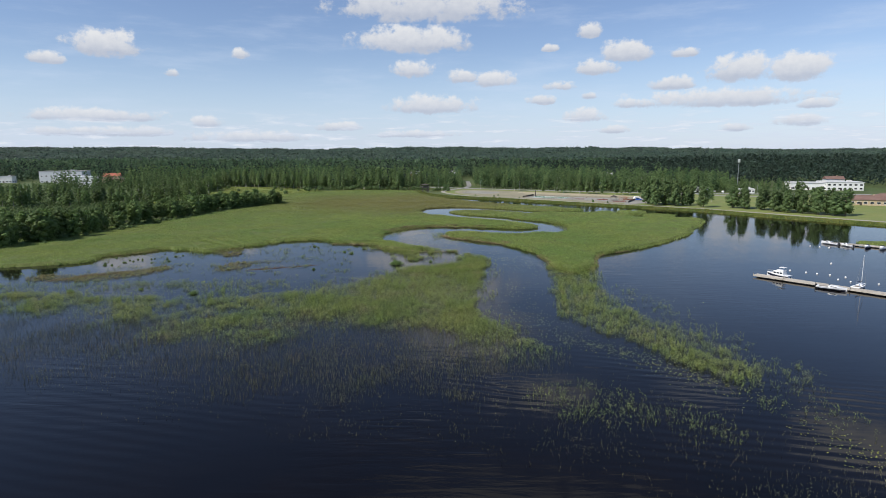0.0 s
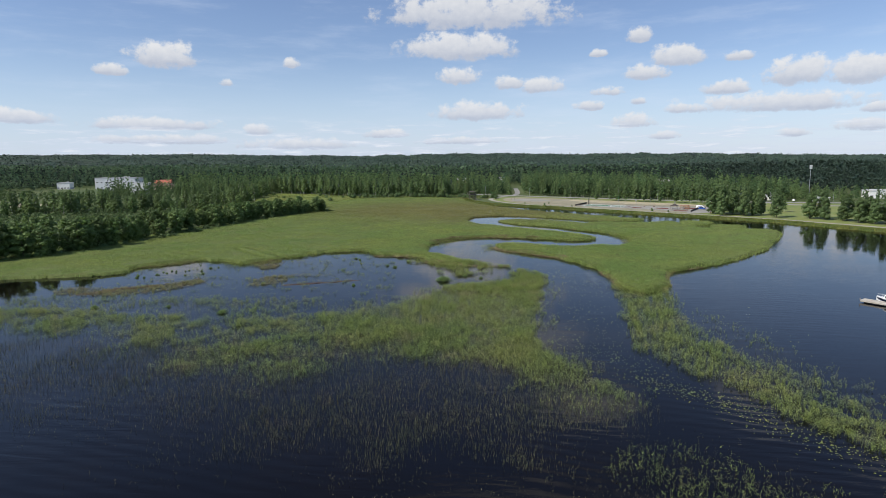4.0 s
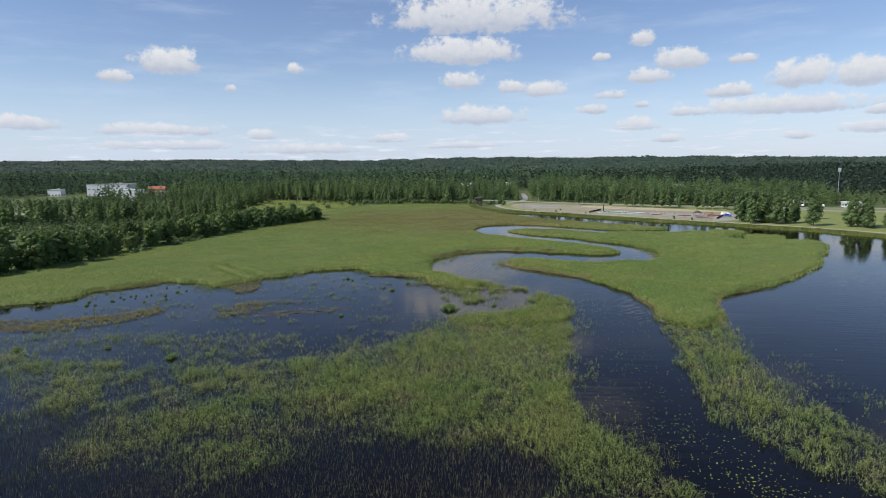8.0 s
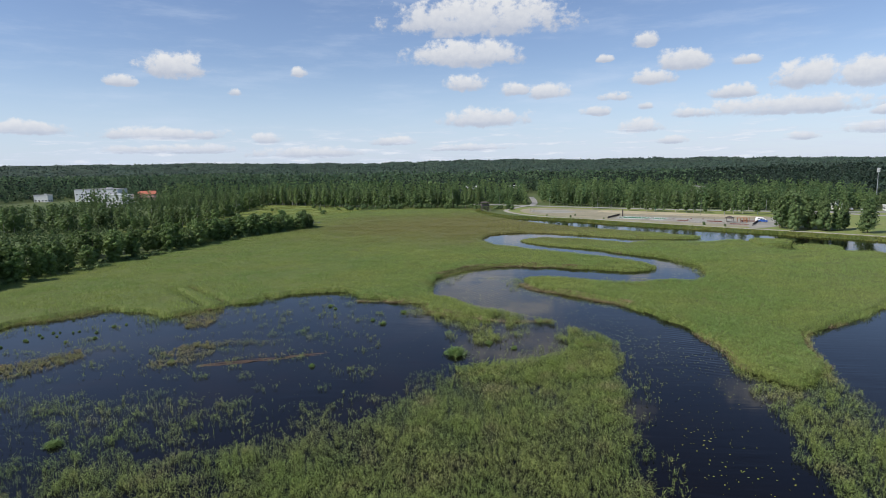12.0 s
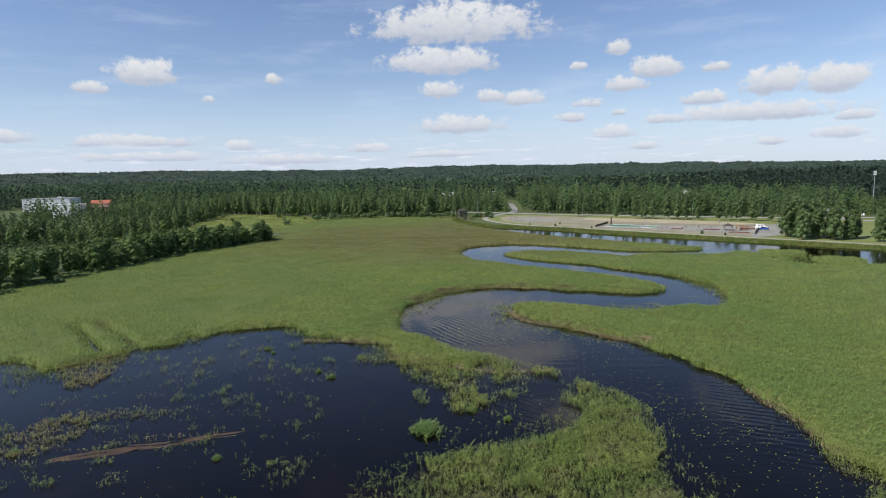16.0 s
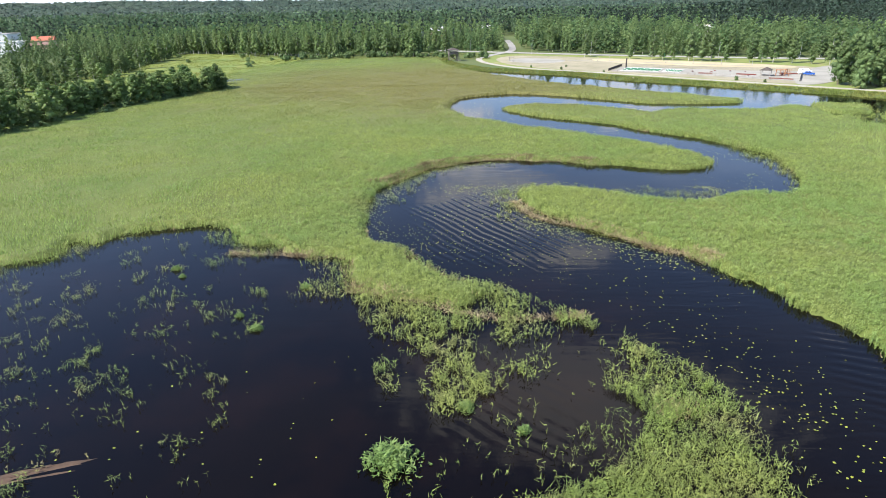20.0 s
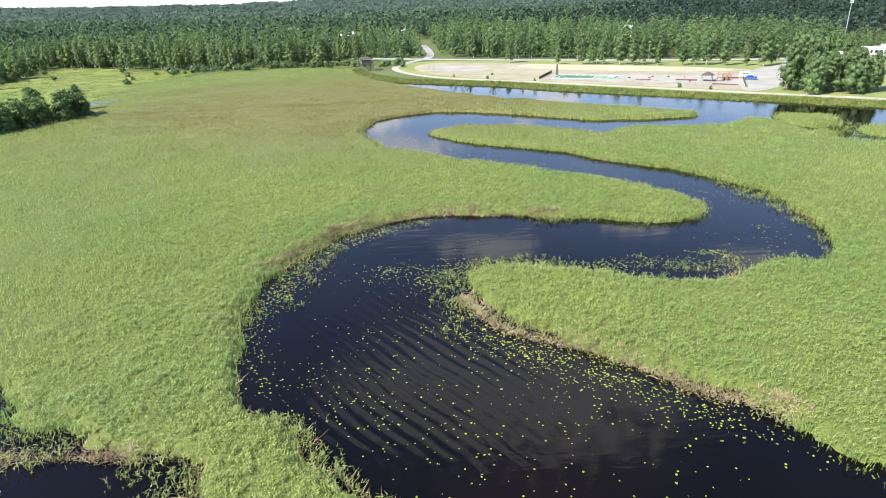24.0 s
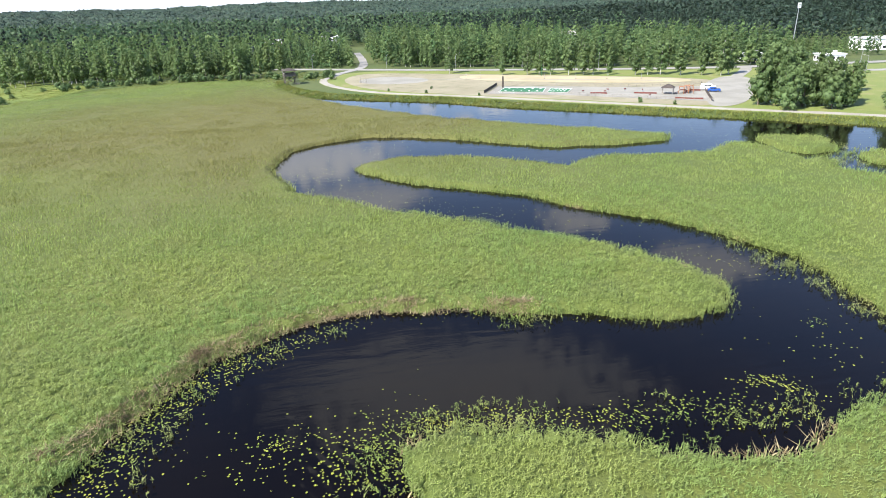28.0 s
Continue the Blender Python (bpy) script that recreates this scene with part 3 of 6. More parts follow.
# ---- the reed marsh ----
def blades(x, y, z, height, width, lean=0.25):
    """One upright, leaning leaf for each place."""
    n = len(x)
    a = rng.random(n) * 2 * math.pi
    dx, dy = np.cos(a) * width / 2, np.sin(a) * width / 2
    tx, ty = rng.normal(0, lean, n) * height + 0.12 * height, rng.normal(0, lean, n) * height
    V = np.empty((n, 3, 3), np.float32)
    V[:, 0] = np.column_stack([x - dx, y - dy, z])
    V[:, 1] = np.column_stack([x + dx, y + dy, z])
    V[:, 2] = np.column_stack([x + tx, y + ty, z + height])
    return V.reshape(-1, 3), np.arange(3 * n).reshape(-1, 3)


def tufts(x, y, height, width, leaves=3):
    """Reed plants standing in water: a thin stem with short leaves spreading from it."""
    n = len(x)
    V, T = blades(x, y, np.full(n, -0.1), height, width * 0.6, 0.14)
    VV = [V]
    for _ in range(leaves):
        a = rng.random(n) * 2 * math.pi
        long = rng.uniform(0.3, 0.65, n) * np.clip(height, 0.4, 1.2)
        z = height * rng.uniform(0.25, 0.8, n)
        wx, wy = -np.sin(a) * width * 0.55, np.cos(a) * width * 0.55
        bx, by = x + 0.1 * height * rng.normal(0, 1, n), y + 0.1 * height * rng.normal(0, 1, n)
        L = np.empty((n, 3, 3), np.float32)
        L[:, 0] = np.column_stack([bx - wx, by - wy, z])
        L[:, 1] = np.column_stack([bx + wx, by + wy, z])
        L[:, 2] = np.column_stack([bx + np.cos(a) * long * 0.75, by + np.sin(a) * long * 0.75, z + long * rng.uniform(-0.1, 0.75, n)])
        VV.append(L.reshape(-1, 3))
    V = np.vstack(VV)
    return V, np.arange(len(V)).reshape(-1, 3)


def clustered(per_m2, x0, x1, y0, y1, each=6, spread=0.33):
    """Places gathered into small clumps."""
    x, y = scatter(per_m2 / each, x0, x1, y0, y1)
    x, y = np.repeat(x, each), np.repeat(y, each)
    return x + rng.normal(0, spread, len(x)), y + rng.normal(0, spread, len(x))


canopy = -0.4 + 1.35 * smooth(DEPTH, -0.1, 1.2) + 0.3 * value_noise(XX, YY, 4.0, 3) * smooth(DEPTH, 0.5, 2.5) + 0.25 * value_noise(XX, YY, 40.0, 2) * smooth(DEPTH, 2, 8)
jx, jy = XX + rng.uniform(-0.35, 0.35, XX.shape), YY + rng.uniform(-0.35, 0.35, XX.shape)
Q = quad(len(GX), len(GY))
keep = (canopy.ravel()[Q] > -0.05).any(1)
Q = Q[keep]
used = np.unique(Q)
remap = np.zeros(XX.size, np.int32)
remap[used] = np.arange(len(used))
# the low sheet's dark colour stands in for shade among the stems
bed = new("reed_bed", tri_mesh("reed_bed", np.column_stack([jx.ravel(), jy.ravel(), canopy.ravel()])[used], remap[Q], M_REED_BED_SHADED, True))
tagged(bed, "dense green reed bed flanking the winding channel, darkened as shade between blades", "reeds", kind="stuff")


def scatter(per_m2, x0, x1, y0, y1):
    n = int(per_m2 * (x1 - x0) * (y1 - y0))
    return rng.uniform(x0, x1, n), rng.uniform(y0, y1, n)


STRAW_BANKS = [([(3, 264), (4.7, 259), (7.2, 254.6), (15, 250.2), (20.2, 244.7), (22, 241.7), (28.4, 238.8)], 2.0), ([(-25, 276), (-20, 280), (-15, 289.6)], 2.2), ([(-15, 289.6), (-8, 293.4), (0, 296), (9, 296)], 1.9),
               ([(18, 293), (22, 292)], 1.4), ([(8, 222), (-3, 221), (-10, 225), (-20, 229)], 1.6), ([(-40, 241), (-28, 240)], 1.3)]


def near_line(x, y, line):
    best_d = np.full(len(x), 1e9)
    for (ax, ay), (bx, by) in zip(line, line[1:]):
        dx, dy = bx - ax, by - ay
        t = np.clip(((x - ax) * dx + (y - ay) * dy) / (dx * dx + dy * dy), 0, 1)
        best_d = np.minimum(best_d, np.hypot(x - ax - t * dx, y - ay - t * dy))
    return best_d


def strawy(x, y, d):
    """Stretches of bank where last year's reeds lie flattened."""
    on = (value_noise(x, y, 13.0, 3) > 0.22) & (d < 0.7)
    for line, wide in STRAW_BANKS:
        on |= (near_line(x, y, line) < wide + 1.2 * value_noise(x, y, 4.0, 2)) & (d < 1.6)
    return on


def reed_stand(name, per_m2, area, h, w, mat, label, taken):
    x, y = scatter(per_m2, *area)
    d = field(DEPTH, x, y)
    ok = (d > -0.35) & taken(x, y) & ~(strawy(x, y, d) & (rng.random(len(x)) < 0.75))
    ok &= (value_noise(x + 70, y, 3.2, 3) > -0.42) | (rng.random(len(x)) < 0.3)
    x, y, d = x[ok], y[ok], d[ok]
    tall = (0.75 + 0.35 * value_noise(x, y, 7.0, 2) + 0.25 * rng.random(len(x))) * h
    base = field(canopy, x, y)
    z = np.where(base > 0.3, base - 0.35, -0.1)
    V, T = blades(x, y, z, tall + np.where(base > 0.3, 0.0, 0.5), w * rng.uniform(0.6, 1.3, len(x)), 0.36)
    return tagged(new(name, tri_mesh(name, V, T, mat)), label, "reeds", kind="stuff")


def near(x, y):
    """Near the channel: chosen by chance, fading over some tens of metres."""
    return rng.random(len(x)) < smooth(np.abs(x - 12), 78, 40) * smooth(y, 345, 300)


def reed_plants(name, per_m2, area, label, leaves=4):
    """Single reed plants with their leaves spreading round the stem, gathered in loose clumps."""
    x, y = clustered(per_m2, *area, 5, 0.24)
    d = field(DEPTH, x, y)
    ok = (d > -0.3) & near(x, y) & ~(strawy(x, y, d) & (rng.random(len(x)) < 0.8))
    ok &= (value_noise(x + 70, y, 2.2, 2) > -0.62) | (rng.random(len(x)) < 0.3)
    x, y = x[ok], y[ok]
    n = len(x)
    base = np.maximum(field(canopy, x, y) - 0.45, -0.1)
    top = np.where(base > 0.0, 0.95, 1.25) * (0.78 + 0.3 * value_noise(x, y, 6.0, 2) + 0.3 * rng.random(n))
    VV = [blades(x, y, base, top * 1.1, np.full(n, 0.05), 0.1)[0]]
    for i in range(leaves):
        a = rng.random(n) * 2 * math.pi
        long = rng.uniform(0.14, 0.34, n)
        z = base + top * rng.uniform(0.4, 1.0, n)
        wx, wy = -np.sin(a) * 0.036, np.cos(a) * 0.036
        L = np.empty((n, 3, 3), np.float32)
        L[:, 0] = np.column_stack([x - wx, y - wy, z])
        L[:, 1] = np.column_stack([x + wx, y + wy, z + 0.02])
        L[:, 2] = np.column_stack([x + (np.cos(a) + 0.25) * long, y + np.sin(a) * long, z + long * rng.uniform(-0.05, 1.1, n)])
        VV.append(L.reshape(-1, 3))
    V = np.vstack(VV)
    return tagged(new(name, tri_mesh(name, V, np.arange(len(V)).reshape(-1, 3), M_REED)), label, "reeds", kind="stuff")


reed_plants("reeds", 17.0, (-66, 90, 170, 345), "tall green reeds standing thick beside the channel")
reed_stand("reeds", 8.5, (-190, 190, 160, 425), 0.95, 0.16, M_REED, "tall green reeds spreading over the open marsh", lambda x, y: ~near(x, y))
reed_stand("reeds", 7.0, (-190, 190, 420, 572), 0.9, 0.15, M_REED, "olive-brown reeds at the far side of the marsh", lambda x, y: ~near(x, y))

# stems straggling out from every bank into the water
x, y = scatter(14.0, -130, 90, 150, 345)
d = field(DEPTH, x, y)
reach = np.where(field(POND_IN, x, y) > -6, 3.0, 1.0)
ok = (d > -2.6 * reach) & (d < 0.1) & (rng.random(len(x)) < 0.55 * smooth((d + 1.6 * reach * value_noise(x, y, 6.0, 3)) / reach, -2.2, 0.6)) & (value_noise(x + 13, y, 11.0, 2) > -0.35)
V, T = tufts(x[ok], y[ok], rng.uniform(0.5, 1.2, ok.sum()), rng.uniform(0.05, 0.1, ok.sum()))
tagged(new("bank_reeds", tri_mesh("bank_reeds", V, T, M_REED_THIN)), "loose reed stems fringing the channel banks", "reeds", kind="stuff")


BARE_POOL = rounded([(-5, 206), (4, 209), (10, 207.5), (11, 202), (4, 195), (-3, 194), (-9, 190), (-12, 192), (-8, 200)])


def thin_reeds(name, outline, per_m2, cut, label, h=1.3, w=0.09, size=9.0, fade=0.0):
    """Scattered stems rising straight from open water."""
    poly = rounded(outline)
    (x0, y0), (x1, y1) = poly.min(0), poly.max(0)
    x, y = clustered(0.45 * per_m2, x0, x1, y0, y1)
    d = inside_depth(np.column_stack([x, y]), poly)
    patch = 0.75 * value_noise(x, y, size, 3) + 0.6 * value_noise(x + 55, y, size * 3.1, 2) - fade * (1 - smooth(d, 0, 16))
    inner = (x > GX[0]) & (x < GX[-1]) & (y > GY[0])
    ok = (d > 0) & (patch + rng.normal(0, 0.13, len(x)) > cut) & ~(inner & (field(DEPTH, x, y) > 0.5)) & ((inside_depth(np.column_stack([x, y]), BARE_POOL) < 0.5 * value_noise(x, y, 3.0, 2)) | (rng.random(len(x)) < 0.1))
    x, y = x[ok], y[ok]
    V, T = tufts(x, y, h * rng.uniform(0.5, 1.1, len(x)), w * rng.uniform(0.6, 1.3, len(x)))
    return tagged(new(name, tri_mesh(name, V, T, M_REED_THIN)), label, "reeds", kind="stuff")


def loose_stand(outline, per_m2, soft, patchy, size, label, h=1.2, w=0.066, limit=None, fade=16.0, each=6, spread=0.33, leaves=3, mat=None):
    """Stems standing in water, thinning softly to the edges; limit: a southern line beyond which they thin out."""
    poly = rounded(outline)
    (x0, y0), (x1, y1) = poly.min(0), poly.max(0)
    x, y = clustered(0.42 * per_m2, x0, x1, y0, y1, each, spread)
    d = inside_depth(np.column_stack([x, y]), poly)
    rag = value_noise(x, y, size, 3)
    p = smooth(d + 1.3 * soft * rag, 0, 1.5 * soft)
    if limit:
        p = p * smooth(y - np.interp(x, [q[0] for q in limit], [q[1] for q in limit]) + fade * 0.8 * value_noise(x + 20, y, 11.0, 3), -0.3 * fade, fade)
    tuft = smooth(0.7 * value_noise(x + 55, y, size * 0.6, 3) + 0.55 * value_noise(x, y + 71, size * 2.3, 2), -0.35, 0.4)
    how = patchy(x, y) if callable(patchy) else patchy
    p = p * (1 - how * (1 - tuft))
    ok = (d > 0) & (rng.random(len(x)) < p) & (field(DEPTH, x, y) < 1.5) & ((inside_depth(np.column_stack([x, y]), BARE_POOL) < 0.5 * value_noise(x, y, 3.0, 2)) | (rng.random(len(x)) < 0.1))
    x, y = x[ok], y[ok]
    V, T = tufts(x, y, h * rng.uniform(0.5, 1.1, len(x)) * (1 + 0.25 * value_noise(x, y, 9.0, 2)), w * rng.uniform(0.6, 1.3, len(x)), leaves)
    return tagged(new("sparse_reeds", tri_mesh("sparse_reeds", V, T, mat or M_REED_THIN)), label, "reeds", kind="stuff")


SOUTH_LINE = [(-170, 124), (-96, 134), (-76, 132), (-52, 124), (-36, 122), (-13, 132), (3, 122), (12, 108), (23, 106), (40, 97)]
loose_stand([(-170, 160), (-108, 162), (-91, 156), (-57, 155), (-27, 159), (-15, 182), (-4, 194), (6, 204), (14, 210), (21, 203), (20.5, 198), (17, 172), (15, 160), (13, 145), (17, 129), (23, 121), (27, 116), (27, 104), (10, 92), (-36, 94), (-90, 106), (-170, 106)],
            62.0, 2.0, lambda x, y: 0.4 + 0.5 * smooth(x - 0.5 * (y - 150), -10, -48), 5.0, "green reeds standing loosely in dark water", 1.1, 0.044, SOUTH_LINE, 24.0, 4, 0.4)
loose_stand([(-130, 140), (-70, 140), (-36, 125), (-5, 130), (18, 116), (32, 104), (22, 78), (-10, 74), (-45, 82), (-90, 90), (-130, 95)], 5.0, 9.0, 0.8, 10.0, "thin reed stems standing in dark open water", 0.8, 0.032, each=2, spread=0.9, leaves=1, mat=M_REED_BARE)
loose_stand([(-125, 138), (-60, 140), (-28, 146), (14, 150), (24, 122), (30, 106), (20, 92), (-10, 88), (-45, 92), (-90, 104), (-130, 112)], 34.0, 9.0, 0.4, 9.0, "bare brownish reed stems standing in dark water", 1.1, 0.042, each=2, spread=0.6, leaves=0, mat=M_REED_BARE)
loose_stand([(2, 98), (25, 108), (42, 94), (56, 86), (66, 62), (40, 50), (24, 64), (4, 74)], 6.0, 6.0, 0.8, 8.0, "thin reed stems standing in dark open water", 0.8, 0.034, each=2, spread=0.9, leaves=1, mat=M_REED_BARE)
loose_stand([(36, 200), (35, 176), (31.5, 160), (29, 145), (29, 139), (32, 127), (38, 118), (45, 106), (52, 91), (57, 95), (58, 108), (57, 122), (52, 131), (48, 146), (49, 165), (52, 190), (54, 205)],
            34.0, 2.2, lambda x, y: 0.32 + 0.36 * smooth(y, 160, 112) + 0.3 * smooth((x - 38) + 0.3 * (y - 150) * (y < 150), 0, 9) * smooth(y, 190, 150), 5.0, "green reeds on the tapering tail of the spit", 1.15, 0.058)
loose_stand([(16, 95), (27.5, 100.5), (32, 97), (38, 92), (44, 86), (47, 78), (40, 74), (33, 79), (26, 82), (18, 86)], 10.0, 3.5, 0.65, 6.0, "green reeds standing loosely south of the channel mouth", 0.95, 0.042, each=3, spread=0.6)
loose_stand([(44, 160), (54, 175), (60, 140), (66, 110), (66, 84), (56, 74), (46, 96), (54, 122)], 4.0, 3.0, 0.8, 6.0, "thin reed stems straggling along the spit", 1.0, 0.05)
loose_stand([(-125, 176), (-80, 176), (-50, 178), (-28, 172), (-18, 186), (-6, 200), (4, 206), (-10, 180), (-26, 156), (-60, 150), (-125, 150)], 16.0, 5.0, 0.85, 4.0, "reed tufts scattered along the pond's southern edge", 1.0, 0.06)
loose_stand([(4, 208), (20, 206), (25, 190), (20, 165), (17, 142), (24, 124), (31, 112), (22, 106), (10, 140), (8, 180)], 6.0, 3.0, 0.5, 6.0, "loose reeds along the channel edge", 1.0, 0.06)
thin_reeds("sparse_reeds", [(-21, 230), (-12, 237), (8, 223), (22, 206), (18, 188), (-4, 182), (-13, 190), (-13, 210)], 26.0, 0.02, "reed tufts on the bank between pond and channel", 1.1, 0.085, 3.2)
thin_reeds("sparse_reeds", [(-135, 160), (-90, 166), (-50, 166), (-28, 168), (-22, 186), (-30, 236), (-60, 250), (-84, 230), (-110, 228)], 18.0, 0.41, "scattered reed tufts in the shallow pond", 0.8, 0.06, 1.6)
thin_reeds("sparse_reeds", [(-4, 266), (6, 277), (20, 274), (52, 271), (50, 266), (10, 266), (4, 252), (0, 252)], 10.0, -0.1, "loose emergent stems along the channel edge", 0.8, 0.09, 4.0)
thin_reeds("sparse_reeds", [(-22, 268), (-18, 284), (2, 299), (44, 288), (40, 282), (4, 292), (-14, 284), (-16, 262)], 9.0, 0.15, "loose emergent stems along the channel edge", 0.9, 0.09, 4.0)
thin_reeds("sparse_reeds", [(54, 266), (62, 275), (66, 296), (58, 306), (54, 300), (59, 288), (55, 274)], 9.0, 0.1, "loose emergent stems along the channel edge", 0.9, 0.1, 4.0)
thin_reeds("sparse_reeds", [(96, 346), (112, 356), (130, 344), (142, 322), (124, 326), (104, 332)], 5.0, 0.1, "thin reeds in the shallows by the lake", 0.9, 0.14, 6.0)

# yellowing sedge on the mud strips of the pond
for outline, thick in (([(-118, 174), (-98, 172), (-86, 178), (-79, 192), (-86, 200), (-92, 189), (-104, 184), (-118, 184)], 18.0), ([(-69, 186), (-58, 188), (-57, 200), (-63, 207), (-69, 199)], 15.0), ([(-128, 206), (-112, 214), (-100, 224), (-104, 232), (-124, 222)], 22.0),
                       ([(-66, 199), (-46, 202), (-46, 207), (-64, 206)], 8.0), ([(-58, 189), (-33, 198), (-34, 201), (-58, 193)], 5.0), ([(-84, 226), (-74, 212), (-66, 214), (-72, 236), (-84, 236)], 18.0)):
    loose_stand(outline, 2.0 * thick, 1.2, 0.55, 2.5, "yellowing sedge growing on a mud strip", 0.6, 0.11, mat=M_SEDGE_DRY)

# straw-coloured litter pressed along the channel banks
x, y = scatter(20.0, -110, 80, 190, 345)
d = field(DEPTH, x, y)
ok = (d > -0.7) & strawy(x, y, d)
pressed = [np.column_stack([np.repeat(p[:, 0], 30), np.repeat(p[:, 1], 30)]) for p in (rounded(line, 4, False) for line, _ in STRAW_BANKS)]
pressed = np.vstack(pressed) + rng.normal(0, 0.48, (sum(len(p) for p in pressed), 2))
tall_bank = field(canopy, pressed[:, 0], pressed[:, 1])
LV, LT = blades(pressed[:, 0], pressed[:, 1], np.maximum(tall_bank, 0.05) + 0.05, rng.uniform(0.12, 0.5, len(pressed)), rng.uniform(0.05, 0.11, len(pressed)), 1.3)
tagged(new("dead_reeds", tri_mesh("dead_reeds", LV, LT, M_STRAW)), "pale flattened reed stalks lying on the bank", "dead reeds", kind="stuff")
V, T = blades(x[ok], y[ok], np.maximum(field(canopy, x[ok], y[ok]) - 0.1, -0.05), rng.uniform(0.25, 0.7, ok.sum()), rng.uniform(0.06, 0.16, ok.sum()), 0.9)
tagged(new("dead_reeds", tri_mesh("dead_reeds", V, T, M_STRAW)), "straw-coloured dead reeds along the channel banks", "dead reeds", kind="stuff")


# lily pads
def pads(name, spots, label):
    """Clusters: x, y, spread along and across, direction, number."""
    V, T = [], []
    for cx, cy, sa, sb, turn, n in spots:
        a, b = rng.normal(0, sa, n), rng.normal(0, sb, n)
        c, s = math.cos(radians(turn)), math.sin(radians(turn))
        px, py = cx + a * c - b * s, cy + a * s + b * c
        ok = field(DEPTH, px, py) < 0.1
        for x, y in zip(px[ok], py[ok]):
            r, t0 = rng.uniform(0.05, 0.115), rng.random() * 6.28
            k = len(V)
            tilt = rng.normal(0, 0.12, 2)
            V.append((x, y, 0.03))
            for i in range(7):
                t = t0 + i * 5.7 / 6
                ux, uy = r * math.cos(t), r * math.sin(t)
                V.append((x + ux, y + uy, 0.03 + tilt[0] * ux + tilt[1] * uy))
            T += [(k, k + 1 + i, k + 2 + i) for i in range(6)]
    return tagged(new(name, tri_mesh(name, np.array(V), np.array(T), M_PAD)), label, "lily pads", kind="stuff")


pads("lily_pads", [(-17, 281, 6, 1.4, 55, 420), (-21, 268, 6, 1.3, 75, 320), (-6, 290, 6, 1.1, 30, 260), (4, 258, 5, 1.6, 118, 230), (12, 249, 6, 1.6, 148, 250), (21, 241, 6, 1.6, 138, 200), (2, 271, 3, 2.4, 60, 260),
                   (9, 273.5, 4, 0.8, 0, 160), (22, 271, 9, 1.0, -5, 170), (37, 268, 4, 0.9, 0, 90), (-6, 262, 10, 9, 0, 60), (6, 244, 12, 6, 130, 120)], "yellow-green lily pads floating along the channel edges")
pads("lily_pads", [(-22, 258, 7, 1.7, 105, 240), (-20, 272, 5, 1.8, 62, 220), (-13, 286, 5, 1.6, 45, 130), (-10, 246, 7, 2.2, 150, 120), (-7, 273, 3.0, 2.5, 0, 90), (1, 271, 3.2, 2.6, 0, 200), (5, 268, 2.2, 1.6, 90, 120), (8, 252, 6, 1.8, 140, 190),
                   (14, 245, 7, 2.2, 142, 210), (20, 240, 6, 1.8, 140, 160), (15.5, 273, 4, 0.8, -8, 150), (26, 271, 6, 1.0, -3, 200), (-3, 258, 9, 7, 120, 130), (0, 238, 12, 6, 140, 160), (-6, 274, 0.9, 0.6, 30, 40)], "yellow-green lily pads crowding the channel edges")
pads("lily_pads", [(39.3, 272.6, 1.4, 0.7, -10, 110), (41, 271, 0.8, 0.5, 0, 30), (52, 281, 0.8, 0.4, 10, 26), (15, 293, 14, 1.2, -12, 160), (50, 276, 5, 4, 0, 60), (50, 300, 9, 2.0, 130, 130), (25, 330, 16, 3, 142, 170),
                   (-2, 360, 6, 4, 100, 120), (8, 388, 9, 6, 20, 130)], "yellow-green lily pads in loose patches on dark water")
pads("lily_pads", [(28, 200, 18, 4, 112, 520), (24, 160, 18, 4, 95, 300), (28, 128, 14, 3, 125, 360), (36, 113, 8, 1.6, 140, 420), (47, 98, 8, 2.0, 128, 420), (55, 76, 4, 2.0, 100, 160), (62, 72, 2.5, 2.0, 0, 90),
                   (52, 150, 8, 6, 80, 160), (-40, 195, 25, 14, 0, 220), (104, 370, 16, 7, -20, 260)], "small pale lily pads drifting along the channel")

# sedge tussocks in the pond and on the marsh edge
x, y = rng.normal(0, 0.6, 300), rng.normal(0, 0.5, 300)
V, T = tufts(x, y, rng.uniform(0.4, 1.3, 300) * np.exp(-(x * x + y * y) * 0.45), rng.uniform(0.06, 0.11, 300), 3)
TUSSOCK = tri_mesh("tussock", V, T, M_SEDGE)
TUSSOCKS = [(-10.9, 198, 1.7), (-46, 235.5, 0.55), (-44, 233, 0.4), (-26.1, 229.7, 0.6), (-29, 219, 0.6), (-32, 222, 0.45), (-36, 190, 0.5), (-63, 191, 0.6), (-93.9, 161, 0.7), (-60, 158, 0.9), (-76, 163, 0.5), (-106, 198, 0.5), (-5, 205, 0.7), (0, 202, 0.5)]
TUSSOCKS += [(-124 + 36 * rng.random(), 197 + 22 * rng.random() + 3 * (i % 3), 0.22 + 0.2 * rng.random()) for i in range(26)]
for cx, cy, s in TUSSOCKS:
    t = new("sedge_tussock", TUSSOCK)
    t.matrix_basis = pose(cx, cy, -0.05, 0, 0, rng.uniform(0, 360)) @ Matrix.Diagonal((s, s, 0.75 * s + 0.25, 1))
    tagged(t, "bright green sedge tussock standing in the shallow pond", "tussock", "tussocks in the pond")


